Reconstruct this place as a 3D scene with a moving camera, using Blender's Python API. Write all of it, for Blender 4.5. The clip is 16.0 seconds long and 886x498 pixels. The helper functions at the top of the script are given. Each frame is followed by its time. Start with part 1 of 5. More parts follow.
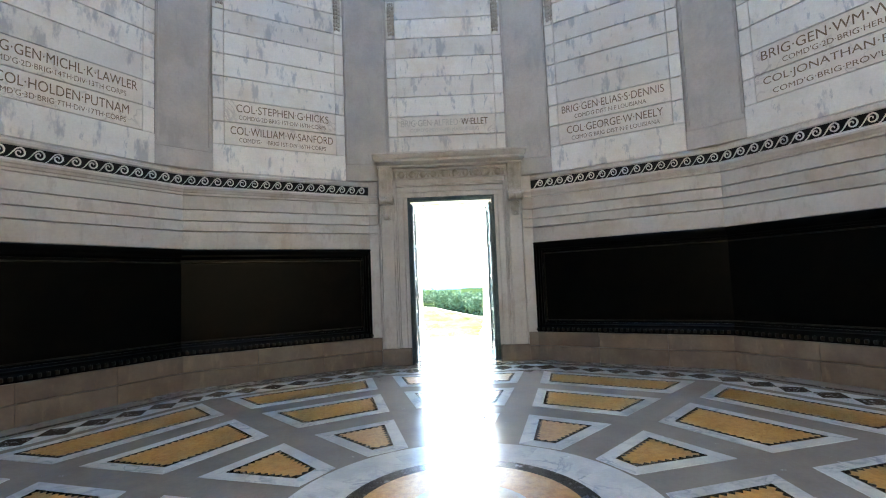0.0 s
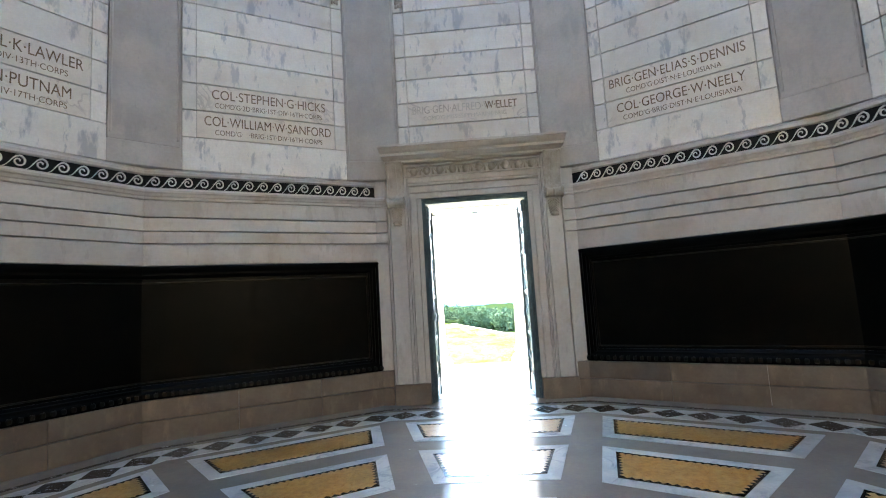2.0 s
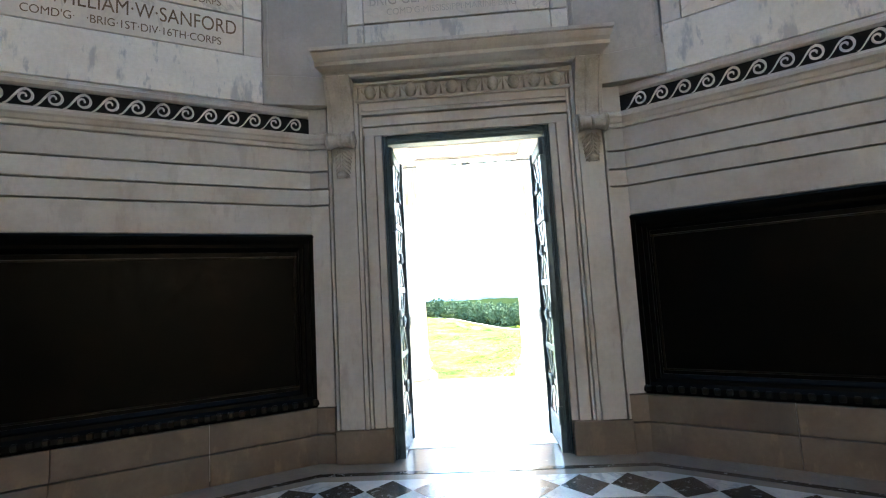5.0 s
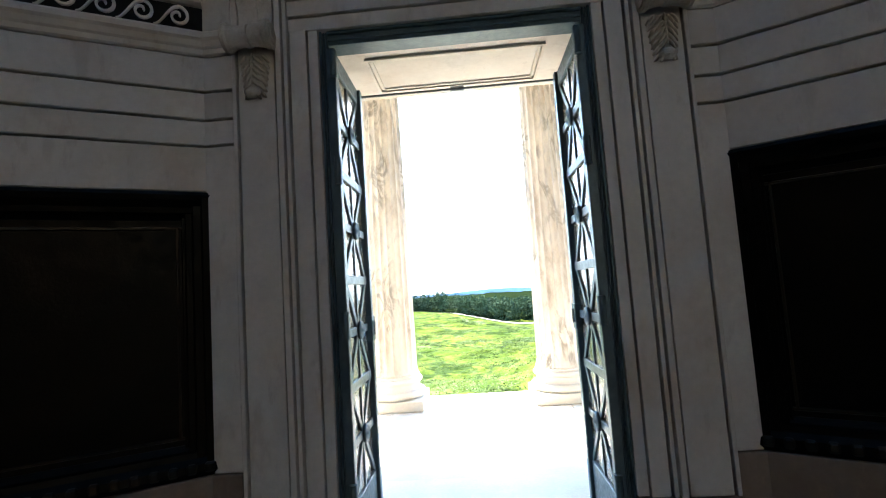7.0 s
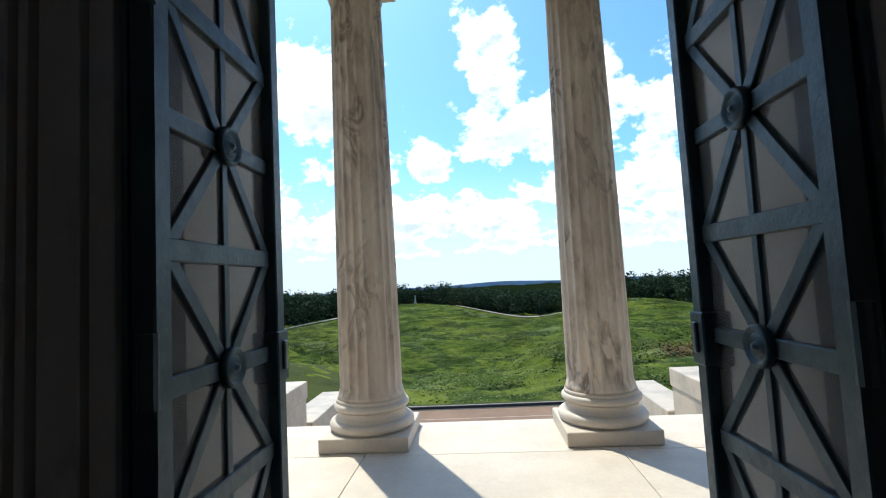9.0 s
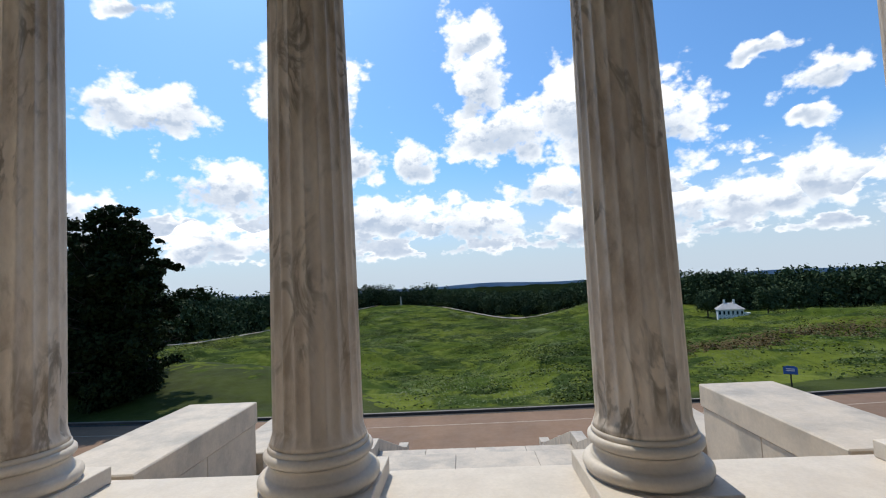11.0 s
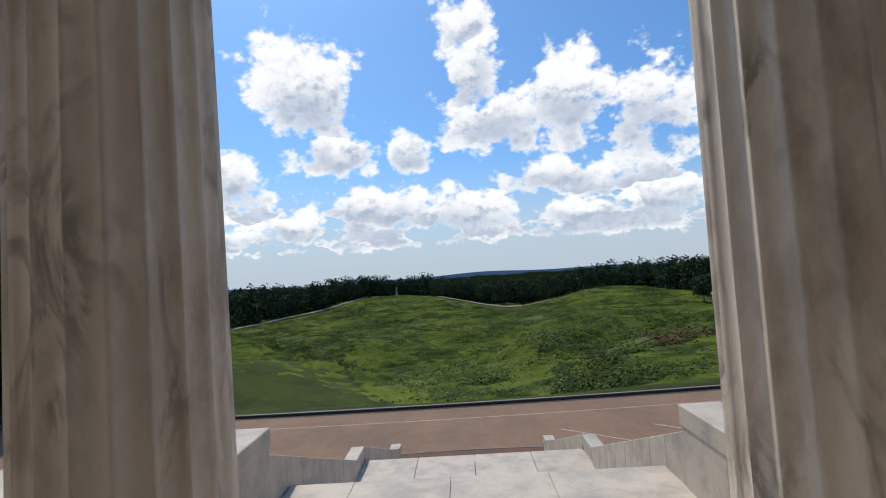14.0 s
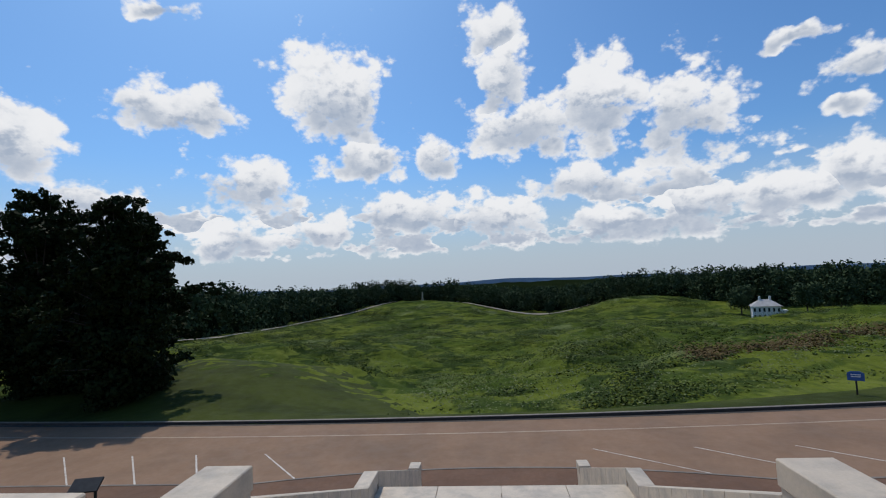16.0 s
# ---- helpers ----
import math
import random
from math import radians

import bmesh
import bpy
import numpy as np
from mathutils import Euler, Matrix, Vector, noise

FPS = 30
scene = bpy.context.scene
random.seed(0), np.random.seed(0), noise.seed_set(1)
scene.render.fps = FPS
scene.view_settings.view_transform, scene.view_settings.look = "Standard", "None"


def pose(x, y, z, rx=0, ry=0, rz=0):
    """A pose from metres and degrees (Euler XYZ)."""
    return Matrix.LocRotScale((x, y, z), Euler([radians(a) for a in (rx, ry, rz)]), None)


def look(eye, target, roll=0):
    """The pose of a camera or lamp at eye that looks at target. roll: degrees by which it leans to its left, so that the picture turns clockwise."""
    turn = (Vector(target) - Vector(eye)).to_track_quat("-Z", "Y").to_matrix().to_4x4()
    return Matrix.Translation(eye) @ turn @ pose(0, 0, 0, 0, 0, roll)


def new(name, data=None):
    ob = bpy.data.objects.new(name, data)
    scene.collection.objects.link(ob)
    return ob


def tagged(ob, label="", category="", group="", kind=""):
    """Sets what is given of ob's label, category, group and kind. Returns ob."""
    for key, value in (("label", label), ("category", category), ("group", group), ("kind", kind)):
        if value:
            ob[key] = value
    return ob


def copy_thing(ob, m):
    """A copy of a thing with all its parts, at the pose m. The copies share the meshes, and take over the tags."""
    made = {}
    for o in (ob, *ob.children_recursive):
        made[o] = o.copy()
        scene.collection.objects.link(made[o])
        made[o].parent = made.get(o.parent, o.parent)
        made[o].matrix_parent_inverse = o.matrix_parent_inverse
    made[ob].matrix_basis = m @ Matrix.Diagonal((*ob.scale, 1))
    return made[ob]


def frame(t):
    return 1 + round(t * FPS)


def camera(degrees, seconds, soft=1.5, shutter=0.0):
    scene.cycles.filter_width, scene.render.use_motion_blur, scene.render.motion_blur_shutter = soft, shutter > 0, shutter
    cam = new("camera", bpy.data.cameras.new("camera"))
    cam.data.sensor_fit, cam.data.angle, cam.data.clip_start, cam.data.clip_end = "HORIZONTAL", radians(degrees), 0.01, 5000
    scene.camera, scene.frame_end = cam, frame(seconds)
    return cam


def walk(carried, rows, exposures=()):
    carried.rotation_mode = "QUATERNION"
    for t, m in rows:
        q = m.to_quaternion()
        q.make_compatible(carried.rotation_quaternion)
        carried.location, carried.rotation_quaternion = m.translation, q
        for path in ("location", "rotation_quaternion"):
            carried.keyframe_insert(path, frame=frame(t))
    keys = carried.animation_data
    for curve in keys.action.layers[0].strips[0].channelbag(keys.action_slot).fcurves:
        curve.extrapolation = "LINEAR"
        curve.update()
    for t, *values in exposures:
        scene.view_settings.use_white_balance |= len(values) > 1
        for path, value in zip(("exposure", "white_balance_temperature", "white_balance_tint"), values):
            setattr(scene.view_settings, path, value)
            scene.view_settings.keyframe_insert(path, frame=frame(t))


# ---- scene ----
cam = camera(86.9, 16.0, 1.1)
PATH = [
    (0, (-0.048, -8.921, 1.475), (-0.074, -6.926, 1.617), -2.3),
    (0.5, (-0.059, -8.512, 1.511), (-0.137, -6.522, 1.687), -2.6),
    (1, (-0.002, -8.108, 1.5), (-0.114, -6.122, 1.704), -3.4),
    (1.5, (-0.042, -7.733, 1.513), (-0.171, -5.75, 1.737), -3.2),
    (2, (-0.071, -7.321, 1.51), (-0.193, -5.337, 1.726), -3.4),
    (2.5, (-0.06, -6.881, 1.476), (-0.193, -4.897, 1.687), -3.7),
    (3, (-0.086, -6.467, 1.501), (-0.21, -4.482, 1.709), -3.3),
    (3.5, (-0.053, -6.024, 1.505), (-0.142, -4.036, 1.707), -3.4),
    (4, (-0.042, -5.592, 1.491), (-0.145, -3.604, 1.68), -3.3),
    (4.2, (-0.059, -5.409, 1.503), (-0.158, -3.421, 1.7), -3.3),
    (6.3, (0.060, -3.535, 1.486), (-0.070, -1.548, 1.667), -3.3),
    (6.5, (0.045, -3.364, 1.474), (-0.083, -1.377, 1.656), -3.6),
    (7, (0.036, -2.911, 1.473), (-0.084, -0.922, 1.643), -3.8),
    (7.5, (0.068, -2.467, 1.467), (-0.073, -0.476, 1.599), -3.3),
    (8, (0.029, -2.023, 1.478), (-0.116, -0.032, 1.605), -2.9),
    (8.5, (0.041, -1.618, 1.466), (-0.081, 0.374, 1.601), -3.1),
    (9, (0.002, -1.229, 1.459), (-0.139, 0.761, 1.597), -3.0),
    (9.5, (-0.013, -0.825, 1.45), (-0.111, 1.168, 1.583), -3.6),
    (9.7, (-0.012, -0.69, 1.446), (-0.100, 1.303, 1.582), -3.5),
    (12, (-0.071, 0.558, 1.365), (-0.152, 2.552, 1.506), -2.6),
    (12.5, (-0.011, 0.778, 1.329), (-0.077, 2.773, 1.466), -2.5),
    (13, (-0.012, 1.108, 1.302), (-0.065, 3.104, 1.421), -2.1),
    (13.5, (-0.018, 1.485, 1.31), (-0.044, 3.483, 1.403), -2.7),
    (14, (-0.017, 1.829, 1.301), (-0.081, 3.826, 1.396), -3.9),
    (14.5, (-0.028, 2.162, 1.304), (-0.13, 4.156, 1.42), -3.9),
    (15, (-0.007, 2.493, 1.309), (-0.123, 4.487, 1.418), -3.7),
    (15.5, (-0.033, 2.791, 1.297), (-0.211, 4.78, 1.412), -2.8),
    (16, (-0.054, 3.081, 1.305), (-0.23, 5.069, 1.431), -2.8),
]
# the hand-held camera is opened up indoors and closes down outside
EXPOSURES = [(0.0, 5.4, 6850, 3), (4.2, 5.2, 6800, 3), (6.3, 4.15, 6650, 3), (7.0, 3.58, 6550, 4), (7.5, 2.95, 6500, 4), (8.0, 2.25, 6450, 4), (8.5, 1.38, 6400, 4), (9.0, 0.76, 6350, 4), (9.7, 0.46, 6350, 5), (12.0, 0.02, 6500, 10), (14.5, -0.08, 6450, 10), (16.0, -0.28, 6450, 10)]
walk(cam, [(t, look(e, g, r)) for t, e, g, r in PATH], EXPOSURES)
# ---- world, sun ----
SUN_AZ, SUN_EL = -29.6, 59.0
world = bpy.data.worlds.new("sky")
scene.world = world
world.use_nodes = True


def build_sky(nt):
    """Blue summer sky with heaps of cumulus, all from the view direction of the sky itself."""
    nt.nodes.clear()
    N, L = nt.nodes.new, nt.links.new
    out, bg = N("ShaderNodeOutputWorld"), N("ShaderNodeBackground")
    sky = N("ShaderNodeTexSky")
    sky.sky_type, sky.sun_disc = "NISHITA", False
    sky.sun_elevation, sky.sun_rotation = radians(SUN_EL), radians(SUN_AZ)
    sky.air_density, sky.dust_density, sky.ozone_density = 1.0, 1.4, 1.5
    tc = N("ShaderNodeTexCoord")

    def math_(op, a, b=None, clamp=False):
        n = N("ShaderNodeMath")
        n.operation, n.use_clamp = op, clamp
        for k, v in enumerate((a, b)):
            if v is None:
                continue
            if isinstance(v, (int, float)):
                n.inputs[k].default_value = v
            else:
                L(v, n.inputs[k])
        return n.outputs[0]

    def ramp(v, a, b, lo=0.0, hi=1.0):
        n = N("ShaderNodeMapRange")
        n.interpolation_type = "SMOOTHSTEP"
        L(v, n.inputs[0])
        for k, x in enumerate((a, b, lo, hi)):
            n.inputs[k + 1].default_value = x
        return n.outputs[0]

    def noise_(vec, scale, detail, rough=0.55):
        n = N("ShaderNodeTexNoise")
        n.inputs["Scale"].default_value, n.inputs["Detail"].default_value = scale, detail
        n.inputs["Roughness"].default_value = rough
        L(vec, n.inputs["Vector"])
        return n.outputs[0]

    def shifted(vec, off, scl):
        n = N("ShaderNodeMapping")
        n.inputs["Location"].default_value, n.inputs["Scale"].default_value = off, scl
        L(vec, n.inputs["Vector"])
        return n.outputs[0]

    d = tc.outputs["Generated"]
    sep = N("ShaderNodeSeparateXYZ")
    L(d, sep.inputs[0])
    up = sep.outputs[2]

    def billow_(vec, scale):
        n = N("ShaderNodeTexVoronoi")
        n.feature = "SMOOTH_F1"
        n.inputs["Scale"].default_value, n.inputs["Smoothness"].default_value = scale, 0.45
        n.inputs["Detail"].default_value, n.inputs["Roughness"].default_value = 3.0, 0.6
        L(vec, n.inputs["Vector"])
        return math_("SUBTRACT", 0.90, n.outputs["Distance"])

    # the large heaps: how deep inside one, and how high up in it
    warp = N("ShaderNodeTexNoise")
    warp.inputs["Scale"].default_value, warp.inputs["Detail"].default_value = 9.0, 3.0
    L(d, warp.inputs["Vector"])
    wm = N("ShaderNodeVectorMath")
    wm.operation = "MULTIPLY_ADD"
    wm.inputs[1].default_value, wm.inputs[2].default_value = (0.10, 0.10, 0.10), (-0.05, -0.05, -0.05)
    L(warp.outputs["Color"], wm.inputs[0])
    wa = N("ShaderNodeVectorMath")
    wa.operation = "ADD"
    L(d, wa.inputs[0])
    L(wm.outputs[0], wa.inputs[1])
    bent = wa.outputs[0]
    field, height = None, None
    for az, el, w, h in CLOUDS:
        m = N("ShaderNodeMapping")
        m.vector_type = "TEXTURE"
        m.inputs["Location"].default_value = (math.sin(radians(az)) * math.cos(radians(el)), math.cos(radians(az)) * math.cos(radians(el)), math.sin(radians(el)))
        m.inputs["Rotation"].default_value = (0, 0, radians(-az))
        m.inputs["Scale"].default_value = (w, 0.5, h)
        L(bent, m.inputs["Vector"])
        n = N("ShaderNodeVectorMath")
        n.operation = "LENGTH"
        L(m.outputs[0], n.inputs[0])
        sp = N("ShaderNodeSeparateXYZ")
        L(m.outputs[0], sp.inputs[0])
        b = ramp(n.outputs["Value"], 1.5, 0.0)
        if field is None:
            field, height = b, sp.outputs[2]
        else:
            more = math_("GREATER_THAN", b, field)
            height = math_("ADD", height, math_("MULTIPLY", more, math_("SUBTRACT", sp.outputs[2], height)))
            field = math_("MAXIMUM", field, b)
    flat = shifted(d, (0, 0, 0), (1, 1, 1.3))
    low = noise_(flat, 4.2, 4, 0.6)
    # small heaps in rows towards the horizon
    band = math_("MULTIPLY", ramp(up, 0.03, 0.07), ramp(up, 0.27, 0.13))
    heap_noise = noise_(shifted(d, (3.1, 0, 0), (1, 1, 2.0)), 10.5, 4)
    heaps = math_("MULTIPLY", ramp(heap_noise, 0.34, 0.56), band)
    field = math_("MAXIMUM", field, math_("MULTIPLY", heaps, 0.84))
    puff = noise_(flat, 15.0, 9, 0.66)
    billow = billow_(flat, 17.0)
    edge = math_("ADD", math_("MULTIPLY", math_("SUBTRACT", puff, 0.5), 1.15), math_("MULTIPLY", math_("SUBTRACT", low, 0.5), 0.75))
    edge = math_("ADD", edge, math_("MULTIPLY", billow, 0.55))
    here = math_("ADD", field, edge)
    mask = ramp(here, 0.36, 0.66)
    # thick low parts are grey, rims and tops are bright; relief from the light above
    relief = math_("SUBTRACT", noise_(shifted(flat, (-0.006, 0, 0.014), (1, 1, 1)), 15.0, 4, 0.6), noise_(flat, 15.0, 4, 0.6))
    lift = math_("ADD", height, math_("MULTIPLY", math_("SUBTRACT", puff, 0.5), 1.3))
    thick = ramp(math_("ADD", field, math_("MULTIPLY", edge, 0.35)), 0.40, 0.95)
    shade = math_("MULTIPLY", thick, ramp(lift, 0.55, -0.42))
    lit = math_("SUBTRACT", math_("SUBTRACT", 1.0, math_("MULTIPLY", shade, 0.85)), math_("MULTIPLY", ramp(relief, 0.0, 0.16), math_("MULTIPLY", thick, 0.35)))
    cloud = N("ShaderNodeMix")
    cloud.data_type = "RGBA"
    cloud.inputs[6].default_value, cloud.inputs[7].default_value = CLOUD_DARK, CLOUD_LIGHT
    L(ramp(lit, 0.0, 1.0), cloud.inputs[0])
    # haze towards the horizon
    haze = N("ShaderNodeMix")
    haze.data_type = "RGBA"
    haze.inputs[7].default_value = HAZE
    L(math_("MULTIPLY", ramp(up, 0.26, -0.01), 0.9), haze.inputs[0])
    tint = N("ShaderNodeMix")
    tint.data_type, tint.blend_type = "RGBA", "MULTIPLY"
    tint.inputs[0].default_value = 1.0
    tint.inputs[7].default_value = SKY_TINT
    L(sky.outputs[0], tint.inputs[6])
    L(tint.outputs[2], haze.inputs[6])
    mixed = N("ShaderNodeMix")
    mixed.data_type = "RGBA"
    fade = math_("MULTIPLY", mask, ramp(up, 0.0, 0.06))
    L(fade, mixed.inputs[0])
    L(haze.outputs[2], mixed.inputs[6])
    L(cloud.outputs[2], mixed.inputs[7])
    L(mixed.outputs[2], bg.inputs[0])
    bg.inputs[1].default_value = SKY_STRENGTH
    L(bg.outputs[0], out.inputs[0])


SKY_STRENGTH = 0.10
SKY_TINT = (0.66, 1.08, 1.48, 1)
HAZE = (5.5, 6.3, 7.3, 1)
CLOUD_DARK, CLOUD_LIGHT = (4.6, 5.4, 6.7, 1), (10.2, 10.3, 10.5, 1)
# azimuth, elevation, half width, half height of the big heaps
CLOUDS = [
    (5.8, 17.4, 0.18, 0.09), (3.1, 23.0, 0.088, 0.11), (2.4, 28.4, 0.064, 0.064), (14.5, 18.5, 0.122, 0.129),
    (23.5, 16.0, 0.122, 0.128), (12.7, 10.5, 0.149, 0.063), (-17.0, 21.2, 0.147, 0.139), (-14.5, 14.5, 0.13, 0.069),
    (-27.5, 11.8, 0.144, 0.086), (-34.7, 18.7, 0.146, 0.073), (-47.7, 14.2, 0.086, 0.109), (-42.6, 9.6, 0.093, 0.05),
    (-5.1, 15.0, 0.054, 0.062), (32.0, 6.8, 0.163, 0.057), (36.9, 8.1, 0.064, 0.064), (38.0, 17.1, 0.073, 0.045),
    (36.4, 13.6, 0.056, 0.023), (-8.9, 8.0, 0.164, 0.063), (-28.2, 5.1, 0.13, 0.055), (2.5, 7.1, 0.156, 0.065),
    (-35.9, 28.7, 0.061, 0.025), (33.2, 21.2, 0.083, 0.017), (-20.1, 6.3, 0.091, 0.043), (14.8, 5.8, 0.118, 0.044),
]
build_sky(world.node_tree)
sun = new("sun", bpy.data.lights.new("sun", "SUN"))
sun.data.energy, sun.data.angle, sun.data.color = 3.0, radians(0.6), (1.0, 0.92, 0.80)
_a, _e = radians(SUN_AZ), radians(SUN_EL)
sun.matrix_world = look((20 * math.sin(_a), 20 * math.cos(_a), 40), Vector((20 * math.sin(_a), 20 * math.cos(_a), 40)) - Vector((math.sin(_a) * math.cos(_e), math.cos(_a) * math.cos(_e), math.sin(_e))))


# ---- materials ----
def material(name, base, second=None, rough=0.6, metal=0.0, scale=4.0, bump=0.15, bump_scale=60.0, contrast=(0.35, 0.7),
             vein=None, vein_scale=2.2, vein_width=0.08, stain=None, stain_scale=0.8, stain_amount=0.5, piece=0.0, coat=0.0,
             stretch=(1, 1, 1), spec=0.5, bump_dist=0.01, turn=(0, 0, 0), speckle=0.16, fleck=None, fleck_amount=0.8):
    """Procedural surface: two tones at a large scale, veins, stains, fine grain and relief, in metres."""
    m = bpy.data.materials.new(name)
    m.use_nodes = True
    nt = m.node_tree
    N, L = nt.nodes.new, nt.links.new
    p = nt.nodes["Principled BSDF"]
    p.inputs["Roughness"].default_value, p.inputs["Metallic"].default_value = rough, metal
    p.inputs["Specular IOR Level"].default_value = spec
    p.inputs["Coat Weight"].default_value, p.inputs["Coat Roughness"].default_value = coat, 0.12
    geo = N("ShaderNodeNewGeometry")
    mp = N("ShaderNodeMapping")
    mp.inputs["Scale"].default_value, mp.inputs["Rotation"].default_value = stretch, turn
    L(geo.outputs["Position"], mp.inputs["Vector"])
    vec = mp.outputs[0]
    info = N("ShaderNodeObjectInfo")
    if piece:
        ad = N("ShaderNodeVectorMath")
        ad.operation = "ADD"
        sc = N("ShaderNodeMath")
        sc.operation = "MULTIPLY"
        sc.inputs[1].default_value = 37.0
        L(info.outputs["Random"], sc.inputs[0])
        L(vec, ad.inputs[0])
        L(sc.outputs[0], ad.inputs[1])
        vec = ad.outputs[0]

    def noise_(s, detail=6, rough_=0.6, dist=0.0):
        n = N("ShaderNodeTexNoise")
        n.inputs["Scale"].default_value, n.inputs["Detail"].default_value = s, detail
        n.inputs["Roughness"].default_value, n.inputs["Distortion"].default_value = rough_, dist
        L(vec, n.inputs["Vector"])
        return n.outputs[0]

    def step(v, a, b, lo=0.0, hi=1.0):
        n = N("ShaderNodeMapRange")
        n.interpolation_type = "SMOOTHSTEP"
        L(v, n.inputs[0])
        for k, x in enumerate((a, b, lo, hi)):
            n.inputs[k + 1].default_value = x
        return n.outputs[0]

    def mix(f, a, b, kind="MIX"):
        n = N("ShaderNodeMix")
        n.data_type, n.blend_type = "RGBA", kind
        if isinstance(f, float):
            n.inputs[0].default_value = f
        else:
            L(f, n.inputs[0])
        for k, v in ((6, a), (7, b)):
            if isinstance(v, tuple):
                n.inputs[k].default_value = (*v, 1)
            else:
                L(v, n.inputs[k])
        return n.outputs[2]

    second = second or tuple(c * 0.8 for c in base)
    col = mix(step(noise_(scale), *contrast), base, second)
    if vein:
        w = noise_(vein_scale, 5, 0.55, 1.2)
        ab = N("ShaderNodeMath")
        ab.operation = "SUBTRACT"
        ab.inputs[1].default_value = 0.5
        L(w, ab.inputs[0])
        ab2 = N("ShaderNodeMath")
        ab2.operation = "ABSOLUTE"
        L(ab.outputs[0], ab2.inputs[0])
        line = step(ab2.outputs[0], vein_width, 0.0)
        where = step(noise_(vein_scale * 0.7, 3), 0.42, 0.66)
        mul = N("ShaderNodeMath")
        mul.operation = "MULTIPLY"
        L(line, mul.inputs[0])
        L(where, mul.inputs[1])
        col = mix(mul.outputs[0], col, vein)
    if fleck:                                # short slanting clouded blotches in the stone
        fm = N("ShaderNodeMapping")
        fm.inputs["Scale"].default_value, fm.inputs["Rotation"].default_value = (2.6, 2.6, 0.9), (0.5, 0.6, 0.2)
        L(vec, fm.inputs["Vector"])
        for fs, lo_, hi_, am in ((1.5, 0.565, 0.66, 1.0), (3.6, 0.59, 0.67, 0.85)):
            fn = N("ShaderNodeTexNoise")
            fn.inputs["Scale"].default_value, fn.inputs["Detail"].default_value, fn.inputs["Roughness"].default_value = fs, 6, 0.62
            L(fm.outputs[0], fn.inputs["Vector"])
            col = mix(step(fn.outputs[0], lo_, hi_, 0.0, fleck_amount * am), col, fleck)
    if stain:
        s_ = step(noise_(stain_scale, 7, 0.65), 0.45, 0.75, 0.0, stain_amount)
        col = mix(s_, col, stain)
    if piece:
        v = step(info.outputs["Random"], 0.0, 1.0, 1.0 - piece, 1.0 + piece * 0.5)
        cx = N("ShaderNodeCombineColor")
        for k in range(3):
            L(v, cx.inputs[k])
        col = mix(1.0, col, cx.outputs[0], "MULTIPLY")
    col = mix(step(noise_(scale * 14, 4), 0.3, 0.72, 0.0, speckle), col, tuple(c * 0.55 for c in second))
    L(col, p.inputs["Base Color"])
    grain = noise_(bump_scale, 5, 0.6)
    L(step(noise_(scale * 5), 0.3, 0.75, max(rough - 0.08, 0.02), min(rough + 0.12, 1.0)), p.inputs["Roughness"])
    if bump:
        bn = N("ShaderNodeBump")
        bn.inputs["Strength"].default_value, bn.inputs["Distance"].default_value = bump, bump_dist
        L(grain, bn.inputs["Height"])
        L(bn.outputs[0], p.inputs["Normal"])
    return m


